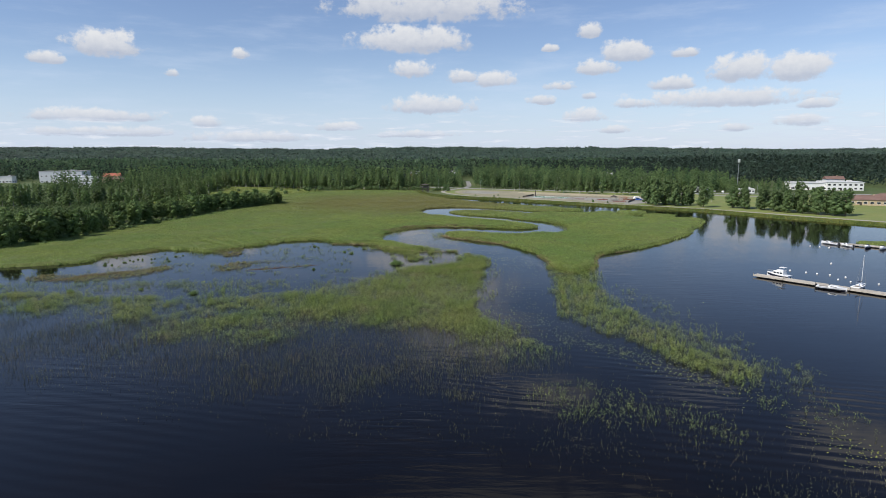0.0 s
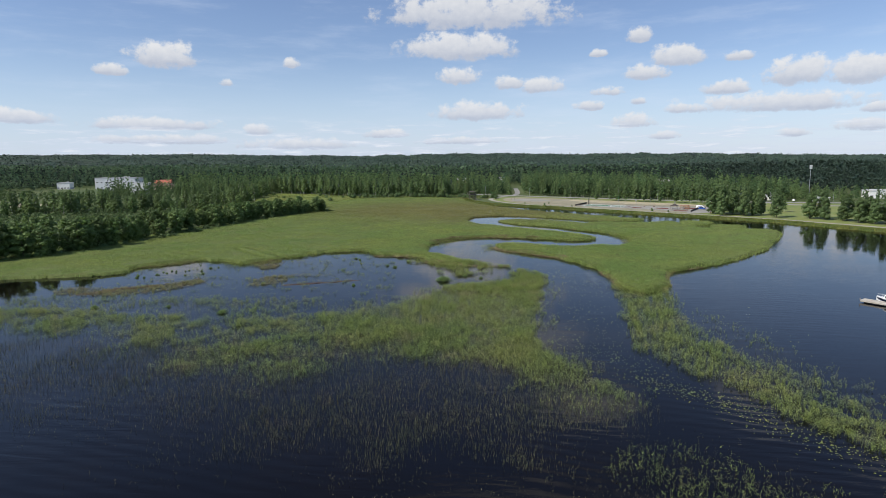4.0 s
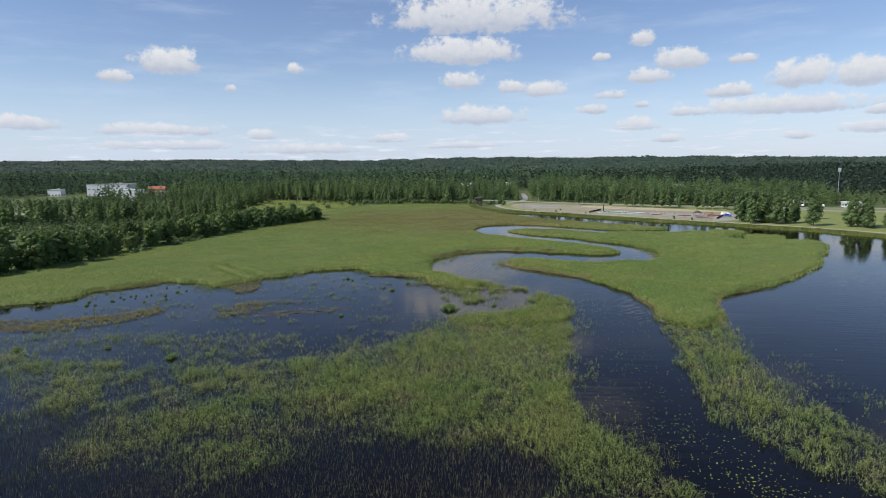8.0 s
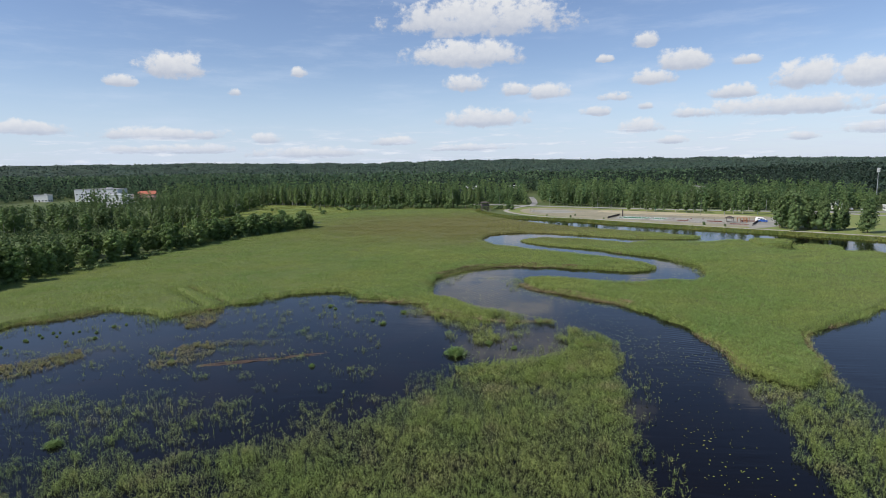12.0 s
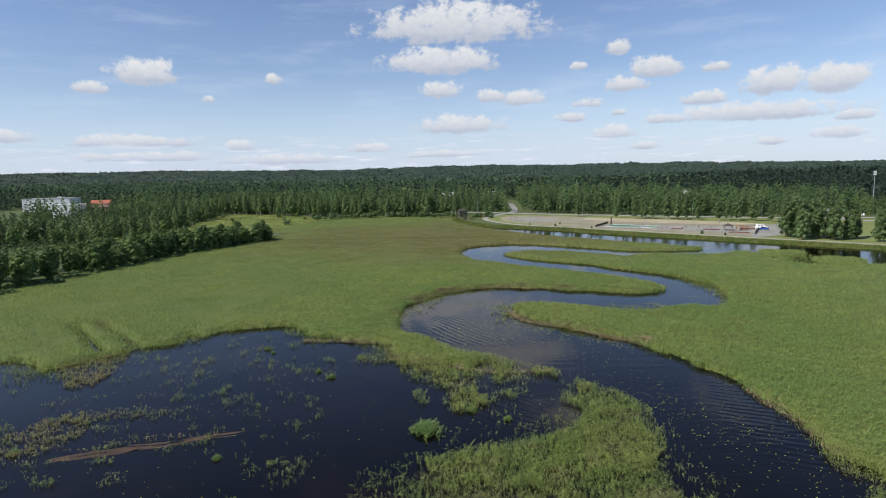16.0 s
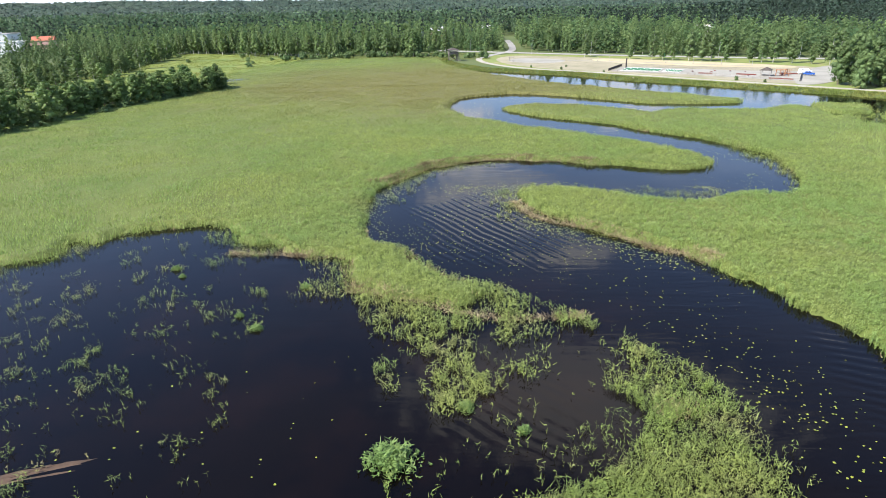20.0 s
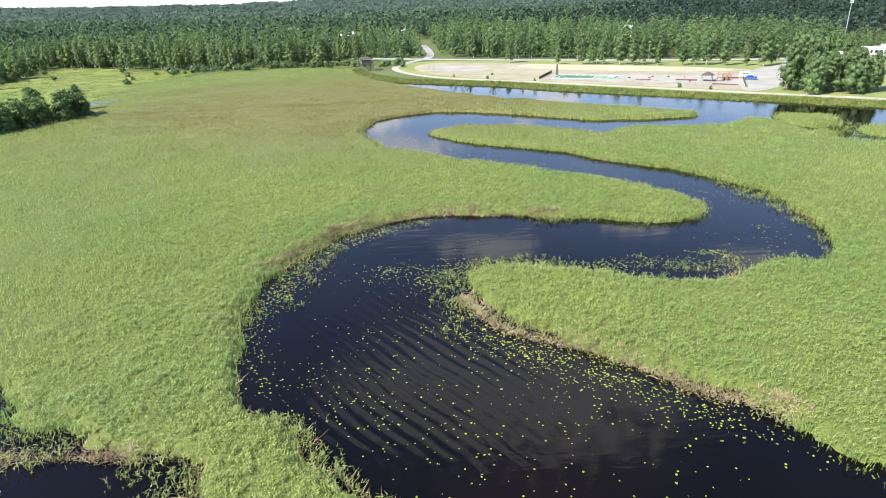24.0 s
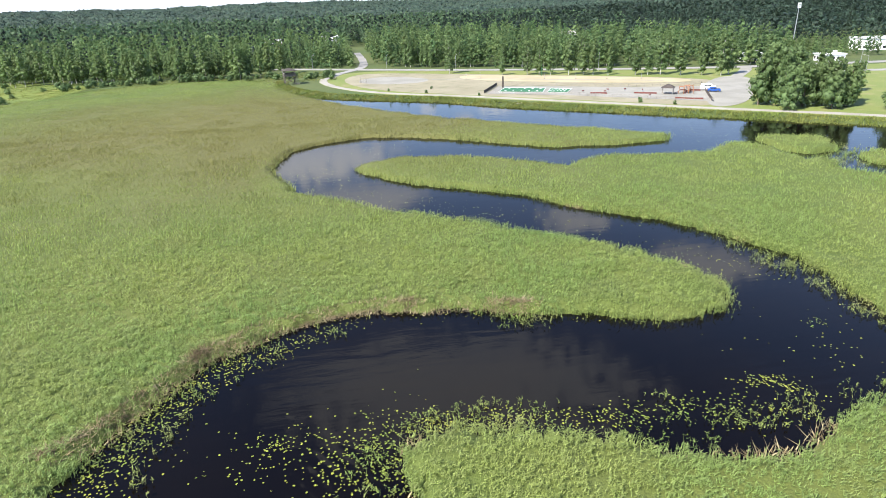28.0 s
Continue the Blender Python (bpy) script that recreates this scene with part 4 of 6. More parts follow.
def mat_of_peat(outline, label):
    """A low, uneven floating mat."""
    p = rounded(outline)
    bm = bmesh.new()
    c = p.mean(0)
    rings = []
    for f, z in ((1.0, -0.06), (0.8, 0.0), (0.45, 0.03)):
        ring = []
        for q in p:
            w = c + (q - c) * f + rng.normal(0, 0.15, 2)
            ring.append(bm.verts.new((w[0], w[1], z + rng.normal(0, 0.045))))
        rings.append(ring)
    for a, b in zip(rings, rings[1:]):
        for i in range(len(a)):
            bm.faces.new((a[i], a[(i + 1) % len(a)], b[(i + 1) % len(a)], b[i]))
    bm.faces.new(rings[-1])
    ob = part("peat_mat", bm, M_MUD)
    return tagged(ob, label, "peat mat", kind="stuff")


mat_of_peat([(-60, 187.5), (-52, 189.8), (-46, 192.5), (-40, 194.6), (-34, 197.2), (-34.6, 198.8), (-41, 196.8), (-48, 194.6), (-54, 191.8)], "rust-brown floating peat strip in the shallow pond")
mat_of_peat([(-113, 172), (-104, 183), (-96, 189), (-88, 190.5), (-92, 187.5), (-101, 179), (-109, 170)], "brown floating peat strip with sparse reeds")


# ---- trees ----
def lump_body(fine):
    """A small closed body: eight or twenty faces."""
    if not fine:
        v = [(1, 0, 0), (0, 1, 0), (-1, 0, 0), (0, -1, 0), (0, 0, 1), (0, 0, -1)]
        f = [(0, 1, 4), (1, 2, 4), (2, 3, 4), (3, 0, 4), (1, 0, 5), (2, 1, 5), (3, 2, 5), (0, 3, 5)]
        return np.array(v, float), np.array(f)
    bm = bmesh.new()
    bmesh.ops.create_icosphere(bm, subdivisions=1, radius=1)
    v = np.array([q.co[:] for q in bm.verts])
    f = np.array([[q.index for q in p.verts] for p in bm.faces])
    bm.free()
    return v, f


def foliage(height, width, profile, lumps, leaves, size, seed, fine=False, flat=0.85, droop=0.0):
    """A crown of many rounded boughs: each a dark inner body with leaf clumps round it."""
    r = np.random.default_rng(seed)
    h = (np.arange(lumps) + r.uniform(0.15, 0.85, lumps)) / lumps
    a = np.arange(lumps) * 2.4 + r.uniform(-0.6, 0.6, lumps)
    wide = profile(h) * width / 2 * r.uniform(0.72, 1.15, lumps)
    off = wide * np.sqrt(r.uniform(0.05, 0.42, lumps))
    R = np.maximum(wide * r.uniform(0.4, 0.58, lumps) * (16 / max(lumps, 8)) ** 0.18, 0.05 * width)
    Z = np.minimum((0.04 + 0.95 * h) * height, height - R * 0.5)
    C = np.column_stack([off * np.cos(a), off * np.sin(a), Z])
    bv, bf = lump_body(fine)
    squash = np.array([1, 1, flat])
    V = [(C[:, None] + bv[None] * r.uniform(0.5, 0.95, (lumps, len(bv), 1)) * R[:, None, None] * squash).reshape(-1, 3)]
    T = [(bf[None] + (np.arange(lumps) * len(bv))[:, None, None]).reshape(-1, 3)]
    n = lumps * leaves
    k = np.repeat(np.arange(lumps), leaves)
    d = r.normal(0, 1, (n, 3))
    d /= np.linalg.norm(d, axis=1)[:, None]
    d += 0.42 * np.column_stack([np.cos(a[k]), np.sin(a[k]), np.full(n, 0.75)])
    d /= np.linalg.norm(d, axis=1)[:, None]
    P = C[k] + d * (R[k] * r.uniform(0.75, 1.24, n))[:, None] * squash
    out = d + r.normal(0, 0.55, (n, 3))
    out /= np.linalg.norm(out, axis=1)[:, None]
    side = np.cross(out, r.normal(0, 1, (n, 3)))
    side /= np.linalg.norm(side, axis=1)[:, None] + 1e-6
    up = np.cross(out, side)
    z = (size * r.uniform(0.6, 1.3, n))[:, None]
    low = np.array([0, 0, droop]) * z
    L = np.stack([P - side * z * 0.5 - up * z * 0.3 - low, P + up * z * 0.62, P + side * z * 0.5 - up * z * 0.3 - low], 1).reshape(-1, 3)
    V.append(L)
    T.append(np.arange(3 * n).reshape(-1, 3) + lumps * len(bv))
    return np.vstack(V), np.vstack(T)


def trunk_mesh(name, height, r, mat, seed, limbs=7, reach=2.0, start=0.3):
    q = random.Random(seed)
    bm = bmesh.new()
    last, n = Vector((0, 0, -0.2)), 5
    for i in range(1, n + 1):
        nxt = Vector((q.uniform(-0.25, 0.25) * i / n, q.uniform(-0.25, 0.25) * i / n, height * i / n))
        add_rod(bm, last, nxt, r * (1 - 0.8 * (i - 1) / n), r * (1 - 0.8 * i / n), 7)
        last = nxt
    for i in range(limbs):
        z = height * (start + (0.9 - start) * i / limbs)
        t = q.uniform(0, 6.28)
        k = reach * (1 - 0.6 * i / limbs)
        add_rod(bm, (0, 0, z), (k * math.cos(t), k * math.sin(t), z + k * q.uniform(0.4, 1.0)), r * 0.32, r * 0.08, 5)
    me = bpy.data.meshes.new(name)
    bm.to_mesh(me)
    bm.free()
    me.materials.append(mat)
    return me


dome = lambda h: np.clip(h / 0.3 + 0.45, 0, 1) ** 0.6 * np.clip(1.05 - h, 0, 1) ** 0.38 * 1.05
egg = lambda h: np.clip(h / 0.25 + 0.35, 0, 1) ** 0.7 * np.clip(1.03 - h, 0, 1) ** 0.42 * 1.06
spire = lambda h: (1.03 - h) * (0.85 + 0.15 * np.sin(h * 50)) * smooth(h, -0.12, 0.06)
broad = lambda h: np.sin(np.clip(h * 0.88 + 0.12, 0, 1) * math.pi) ** 0.45
column = lambda h: np.clip(h / 0.3 + 0.25, 0, 1) ** 0.7 * np.clip(1.04 - h, 0, 1) ** 0.5 * 1.12
pinecap = lambda h: smooth(h, 0.0, 0.35) * np.sqrt(np.clip(1.02 - h, 0, 1)) * 1.1


def tree_kind(name, label, height, clear, width, profile, lumps, leaves, size, mat, bark, r, seeds, droop=0.1, limbs=8):
    """Trunk and crown meshes of a kind, in a few varieties."""
    made = []
    for s in seeds:
        V, T = foliage(height * (1 - clear), width, profile, lumps, leaves, size, s, True, droop=droop)
        made.append((trunk_mesh("trunk", height * 0.93, r, bark, s, limbs, width * 0.3, max(0.25, clear)), tri_mesh("crown", V, T, mat), height * clear, name, label))
    return made


BIRCH = tree_kind("birch_tree", "green birch with a slim white trunk", 17, 0.13, 7.4, column, 24, 30, 0.62, M_LEAF_BIRCH, M_BARK_WHITE, 0.17, (1, 2, 3, 4), 0.3)
ALDER = tree_kind("alder_tree", "dark green bushy alder with a grey trunk", 13, 0.08, 7.6, broad, 24, 34, 0.64, M_LEAF_ALDER, M_BARK, 0.18, (5, 6, 7, 8))
PARK = tree_kind("park_tree", "rounded leafy park tree with a short trunk", 15, 0.05, 9.8, dome, 34, 40, 0.6, M_LEAF_PARK, M_BARK, 0.24, (11, 12, 13))
LAWN_BIRCH = tree_kind("birch_tree", "leafy birch with a low crown and a short pale trunk", 15, 0.09, 7.2, egg, 26, 34, 0.58, M_LEAF_PARK, M_BARK_WHITE, 0.18, (17, 18, 19), 0.25)
SHRUB = tree_kind("willow_shrub", "low grey-green willow shrub", 3.0, 0.02, 4.2, broad, 8, 26, 0.48, M_LEAF_PARK, M_BARK, 0.07, (14, 15, 16))


def plant(kind, x, y, s=1.0, wide=1.0, group="", label=""):
    trunk, crown, lift, name, text = kind[rng.integers(len(kind))]
    z = float(land_height(np.array([x]), np.array([y]))[0][0])
    t = thing(name, pose(x, y, max(z, -0.3), 0, 0, rng.uniform(0, 360)) @ Matrix.Diagonal((s * wide, s * wide, s, 1)), label or text, "shrub" if kind is SHRUB else "tree", group)
    part("trunk", trunk, None, t)
    c = part("crown", crown, None, t)
    c.location = (0, 0, lift)
    return t


def along(line, n, spread):
    """Places strewn along a line."""
    p = np.array(line, float)
    seg = np.r_[0, np.cumsum(np.linalg.norm(np.diff(p, axis=0), axis=1))]
    t = (np.arange(n) + rng.uniform(0, 1, n)) / n * seg[-1]
    return np.column_stack([np.interp(t, seg, p[:, 0]), np.interp(t, seg, p[:, 1])]) + rng.normal(0, 1, (n, 2)) * spread


# alder grove along the marsh, thickening to the south-west
for x, y in along([(-186, 205), (-168, 234), (-158, 262), (-156, 300), (-149, 335), (-142, 365), (-129, 398), (-112, 428)], 98, 2.2):
    plant(ALDER, x, y, rng.uniform(0.62, 1.02) * (1.14 if y < 265 else 0.92), rng.uniform(0.95, 1.3), "alder grove by the marsh")
for x, y in along([(-225, 190), (-196, 235), (-178, 285), (-166, 325), (-156, 365), (-142, 402), (-122, 434)], 66, 3.0):
    plant(ALDER, x, y, rng.uniform(0.58, 0.95) * (1.15 if y < 265 else 0.86), rng.uniform(0.95, 1.3), "alder grove by the marsh")
for x, y in along([(-180, 210), (-160, 246), (-149, 290), (-143, 335), (-136, 372), (-122, 408), (-106, 432)], 64, 2.0):
    plant(SHRUB, x, y, rng.uniform(0.5, 1.1), 1.0, "willow shrubs by the marsh")
# second belt beyond the wet meadow
for x, y in along([(-330, 392), (-290, 405), (-256, 408), (-228, 424), (-206, 424), (-203, 455), (-204, 486), (-216, 530), (-222, 572), (-240, 640)], 92, 4.5):
    plant(BIRCH if rng.random() < 0.65 else ALDER, x, y, rng.uniform(0.55, 0.95), 1.15, "birch belt behind the meadow")
for x, y in along([(-330, 412), (-262, 428), (-226, 450), (-222, 490), (-236, 545), (-250, 620)], 44, 6):
    plant(BIRCH, x, y, rng.uniform(0.6, 0.95), 1.15, "birch belt behind the meadow")
# birches on the north-west wood edge
for x, y in along([(-240, 650), (-176, 624), (-150, 600), (-112, 588), (-60, 582), (-25, 578)], 104, 5.5):
    plant(BIRCH, x, y, rng.uniform(0.6, 1.1), rng.uniform(0.85, 1.15), "birches at the wood edge")
for x, y in along([(-130, 562), (-108, 572), (-80, 572), (-45, 570), (-20, 562), (-5, 556), (4, 548)], 60, 4):
    plant(SHRUB, x, y, rng.uniform(0.5, 1.35), 1.0, "shrubs at the wood edge")
for x, y in along([(44, 590), (90, 561), (150, 528), (206, 503)], 46, 2.0):
    plant(LAWN_BIRCH, x, y, rng.uniform(0.65, 1.05), rng.uniform(0.85, 1.05), "birches along the park road")
# row of park trees in front of the road
for x, y, s in [(63, 541, 0.9), (85, 521, 0.6), (96, 516, 0.9), (101, 513, 0.8), (106, 511, 0.85), (113, 506, 1.0), (119, 503, 0.9), (123, 501, 1.0), (129, 497, 0.55), (139, 491, 0.85), (144, 489, 0.9), (149, 487, 1.0), (156, 482, 0.95), (163, 477, 0.65), (169, 472, 1.05), (174, 474, 1.0)]:
    plant(LAWN_BIRCH, x, y, 1.08 * s, rng.uniform(0.85, 1.1), "row of park trees", "birch standing alone on the park lawn")
# clump on the shore by the gravel yard, then the row along the lake
for x, y, s in [(134, 404, 0.85), (139, 400, 0.95), (144, 397, 0.9), (140, 407, 1.0), (150, 396, 0.85), (146, 404, 1.0), (155, 392, 0.8), (160, 396, 0.85), (153, 402, 0.95), (162, 381, 0.95), (136, 393, 0.85), (148, 390, 0.95)]:
    plant(PARK, x, y - 3, s * rng.uniform(0.98, 1.25), rng.uniform(0.78, 0.98), "tree clump on the shore")
plant(BIRCH, 182, 413, 0.6, 1.2, "", "young birch standing alone on the lawn")
for x, y, s in [(177, 372, 1.0), (181, 365, 0.95), (183, 371, 1.05), (187, 358, 1.0), (191, 362, 1.05), (190, 350, 0.95), (196, 352, 1.05), (194, 343, 1.0), (201, 345, 1.1), (199, 337, 1.0), (206, 338, 1.05), (204, 331, 1.0), (211, 332, 1.1), (209, 325, 1.0), (215, 326, 1.05)]:
    plant(PARK, x, y, s * rng.uniform(0.82, 1.04), rng.uniform(0.9, 1.2), "trees along the lake shore")
for x, y, s in [(246, 322, 0.6), (252, 312, 0.5), (258, 318, 0.55), (241, 300, 0.4), (236, 292, 0.35)]:
    plant(BIRCH, x, y, s, 1.2, "young trees on the lawn")


# woodland: many trees joined, thinner and simpler with distance
def woodland(name, outline, step, kinds, seed, label, hole=None, grown=1.0, mat=None, sizes=(0.78, 1.1), band=1e9):
    r = np.random.default_rng(seed)
    poly = np.array(outline, float)
    (x0, y0), (x1, y1) = poly.min(0), poly.max(0)
    gx, gy = np.meshgrid(np.arange(x0, x1, step), np.arange(y0, y1, step))
    x = gx.ravel() + r.uniform(-0.45, 0.45, gx.size) * step
    y = gy.ravel() + r.uniform(-0.45, 0.45, gx.size) * step
    d = inside_depth(np.column_stack([x, y]), poly)
    for cx, cy, rx, ry in hole or ():
        d = np.minimum(d, (np.sqrt(((x - cx) / rx) ** 2 + ((y - cy) / ry) ** 2) - 1) * min(rx, ry))
    ok = (d > 0) & (d < band)
    x, y = x[ok], y[ok]
    z, _ = land_height(x, y)
    pick = r.integers(0, len(kinds), len(x))
    VV, TT, base = [], [], 0
    for k, (mesh_v, mesh_t) in enumerate(kinds):
        idx = np.nonzero(pick == k)[0]
        if not len(idx):
            continue
        t = r.random(len(idx)) * 6.28
        s = grown * r.uniform(*sizes, len(idx)) * (1 + 0.2 * value_noise(x[idx], y[idx], 60, 2))
        c, q = np.cos(t)[:, None], np.sin(t)[:, None]
        vx, vy, vz = mesh_v[:, 0], mesh_v[:, 1], mesh_v[:, 2]
        P = np.stack([(vx * c - vy * q) * s[:, None] + x[idx, None], (vx * q + vy * c) * s[:, None] + y[idx, None], vz * s[:, None] + z[idx, None]], 2)
        VV.append(P.reshape(-1, 3))
        TT.append((mesh_t[None] + (np.arange(len(idx)) * len(mesh_v))[:, None, None] + base).reshape(-1, 3))
        base += len(idx) * len(mesh_v)
    ob = new(name, tri_mesh(name, np.vstack(VV), np.vstack(TT), mat or M_LEAF_FAR))
    return tagged(ob, label, "woodland", kind="stuff")


def forest_canopy(name, outline, spacing, tall, grid, clumps, size, seed, label, mat, hole=None, inset=0.0):
    """Closed woodland seen over its crowns: touching domes, one for each tree, with leaf clumps standing out of them."""
    r = np.random.default_rng(seed)
    poly = np.array(outline, float)
    (x0, y0), (x1, y1) = poly.min(0), poly.max(0)
    nx, ny = int((x1 - x0) / spacing) + 5, int((y1 - y0) / spacing) + 5
    tx = x0 + (np.arange(nx)[None] - 2 + r.uniform(0.1, 0.9, (ny, nx))) * spacing
    ty = y0 + (np.arange(ny)[:, None] - 2 + r.uniform(0.1, 0.9, (ny, nx))) * spacing
    th = tall * (r.uniform(0.74, 1.1, (ny, nx)) + 0.14 * value_noise(tx, ty, 45, 2))
    tr = spacing * r.uniform(0.55, 0.78, (ny, nx))

    def top(x, y):
        i, j = ((x - x0) / spacing).astype(int) + 2, ((y - y0) / spacing).astype(int) + 2
        z = np.full(len(x), 0.34 * tall)
        for di in (-1, 0, 1):
            for dj in (-1, 0, 1):
                a, b = np.clip(j + dj, 0, ny - 1), np.clip(i + di, 0, nx - 1)
                q = ((x - tx[a, b]) ** 2 + (y - ty[a, b]) ** 2) / tr[a, b] ** 2
                z = np.maximum(z, th[a, b] * np.where(q < 1, 0.38 + 0.62 * np.clip(1 - q, 0, 1) ** 0.62, 0))
        d = inside_depth(np.column_stack([x, y]), poly)
        for cx, cy, rx, ry in hole or ():
            d = np.minimum(d, (np.sqrt(((x - cx) / rx) ** 2 + ((y - cy) / ry) ** 2) - 1) * min(rx, ry))
        return z, d

    gx, gy = np.arange(x0, x1 + grid, grid), np.arange(y0, y1 + grid, grid)
    X, Y = np.meshgrid(gx, gy)
    X, Y = (X + r.uniform(-0.3, 0.3, X.shape) * grid).ravel(), (Y + r.uniform(-0.3, 0.3, Y.shape) * grid).ravel()
    z, d = top(X, Y)
    base, _ = land_height(X, Y)
    F = quad(len(gx), len(gy))
    F = F[(d[F] > inset).all(1)]
    keep = np.unique(F)
    remap = np.zeros(len(X), np.int32)
    remap[keep] = np.arange(len(keep))
    F = remap[F]
    sheet = np.column_stack([X, Y, base + z])[keep]
    n = int(clumps * (x1 - x0) * (y1 - y0))
    x, y = r.uniform(x0, x1, n), r.uniform(y0, y1, n)
    z, d = top(x, y)
    ok = (d > inset + 0.5) & (z > 0.4 * tall)
    x, y, z = x[ok], y[ok], z[ok]
    n = len(x)
    base, _ = land_height(x, y)
    P = np.column_stack([x, y, base + z + r.uniform(-0.35, 0.4, n) * size])
    out = r.normal(0, 0.55, (n, 3)) + np.array([-0.15, -0.45, 0.75])
    side = np.cross(out, r.normal(0, 1, (n, 3)))
    side /= np.linalg.norm(side, axis=1)[:, None] + 1e-6
    up = np.cross(out / np.linalg.norm(out, axis=1)[:, None], side)
    s = (size * r.uniform(0.6, 1.3, n))[:, None]
    L = np.stack([P - side * s * 0.5, P + up * s * 0.8, P + side * s * 0.5], 1).reshape(-1, 3)
    V = np.vstack([sheet, L])
    T = np.vstack([F[:, [0, 1, 2]], F[:, [0, 2, 3]], np.arange(3 * n).reshape(-1, 3) + len(sheet)])
    return tagged(new(name, tri_mesh(name, V, T, mat)), label, "woodland", kind="stuff")


def crown_kind(height, width, clear, profile, lumps, leaves, size, seed, flat=0.85):
    V, T = foliage(height * (1 - clear), width, profile, lumps, leaves, size, seed, flat=flat)
    return V + np.array([0, 0, height * clear]), T


LEAFY = [crown_kind(18, 7.4, 0.08, column, 13, 11, 0.85, 31), crown_kind(15, 7.8, 0.04, dome, 12, 11, 0.9, 32), crown_kind(17.5, 7.8, 0.06, egg, 13, 11, 0.85, 34), crown_kind(19, 7.4, 0.1, column, 13, 11, 0.85, 35), crown_kind(13, 7.2, 0.03, egg, 11, 11, 0.85, 36)]
LOW = [crown_kind(4.0, 5.0, 0.0, broad, 4, 7, 1.2, 71), crown_kind(2.8, 4.2, 0.0, broad, 4, 6, 1.1, 72)]
NEEDLES = [crown_kind(19, 5.0, 0.04, spire, 11, 9, 1.1, 33, 0.6), crown_kind(21, 5.4, 0.3, pinecap, 7, 13, 1.15, 41, 0.6), crown_kind(16, 4.6, 0.04, spire, 10, 9, 1.0, 42, 0.6)]
MID = [crown_kind(17, 7.2, 0.08, column, 5, 9, 1.9, 37), crown_kind(15, 7.6, 0.05, dome, 5, 9, 1.9, 38), crown_kind(18.5, 6.8, 0.12, egg, 5, 9, 1.8, 39)]
PINES = [crown_kind(20, 6.0, 0.1, spire, 6, 6, 1.7, 43, 0.7), crown_kind(19, 6.6, 0.22, pinecap, 4, 8, 1.9, 44, 0.7), crown_kind(21, 6.4, 0.12, egg, 5, 7, 1.8, 45, 0.8)]
FAR = [crown_kind(17, 9.0, 0.0, egg, 3, 5, 2.8, 46), crown_kind(20, 8.0, 0.0, spire, 3, 5, 2.6, 47), crown_kind(18, 9.0, 0.05, dome, 3, 5, 2.8, 48)]
GLADES = [(-478, 745, 80, 64), (-400, 705, 50, 46), (-38, 738, 14, 32), (8, 770, 16, 28), (178, 656, 10, 16), (26, 655, 6, 75)]
NW_WOOD = [(-420, 640), (-250, 655), (-180, 634), (-150, 610), (-60, 590), (-20, 612), (20, 598), (20, 800), (-420, 840)]
PARK_WOOD = [(30, 596), (90, 556), (150, 522), (205, 500), (255, 520), (270, 640), (60, 790), (30, 700)]
HILLSIDE = [(120, 770), (180, 700), (270, 640), (262, 570), (420, 540), (800, 560), (900, 800), (400, 880), (100, 860)]
NW_EDGE = NW_WOOD[:-2] + [(20, 682), (-150, 690), (-420, 715)]
NW_DEEP = [(-420, 712), (-150, 687), (20, 679), (20, 800), (-420, 840)]
woodland("woodland", NW_EDGE, 6.6, LEAFY, 51, "mixed green woodland behind the marsh", GLADES, 0.92, M_LEAF_LIGHT, (0.55, 1.16))
woodland("woodland", NW_DEEP, 6.6, MID, 67, "mixed green woodland behind the marsh", GLADES, 0.95, M_LEAF_LIGHT, (0.58, 1.16))
woodland("woodland", NW_EDGE, 5.0, LOW, 68, "shrubby undergrowth along the wood edge", GLADES, 1.0, M_LEAF_LIGHT, band=30)
woodland("woodland", NW_WOOD, 17.0, NEEDLES, 61, "dark spruces scattered through the woodland", GLADES, 0.95, M_SPRUCE_AND_SHADOW, (0.7, 1.12))
woodland("woodland", PARK_WOOD, 6.5, LEAFY, 52, "leafy green woodland behind the park road", GLADES, 0.98, M_LEAF_LIGHT, (0.58, 1.14))
woodland("woodland", PARK_WOOD, 30.0, NEEDLES, 62, "dark spruces scattered behind the park road", GLADES, 0.9, M_SPRUCE_AND_SHADOW)
woodland("woodland", [(-560, 400), (-345, 415), (-300, 440), (-262, 470), (-262, 540), (-285, 640), (-400, 650), (-560, 600)], 7.6, MID, 53, "young leafy woodland west of the wet meadow", [(-395, 462, 62, 40), (-450, 620, 50, 50)], 0.55)
woodland("woodland", [(-400, 160), (-235, 170), (-206, 240), (-192, 290), (-184, 335), (-215, 350), (-300, 345), (-400, 330)], 7.0, MID, 54, "leafy thicket behind the alder grove", [(-250, 330, 40, 20)], 0.52)
woodland("woodland", [(-420, 325), (-220, 342), (-190, 300), (-172, 312), (-176, 350), (-205, 398), (-232, 412), (-330, 386), (-420, 400)], 4.6, LOW, 69, "low willow thicket behind the alder grove", [(-192, 385, 24, 52)], 0.6)
woodland("woodland", [(-340, 385), (-256, 400), (-200, 414), (-196, 450), (-198, 490), (-212, 560), (-232, 645), (-290, 640), (-268, 470), (-340, 440)], 4.6, LOW, 70, "shrubby undergrowth below the birch belt", [(-196, 415, 12, 60)], 0.75)
WEST_HOLES = [(-478, 745, 80, 64)]
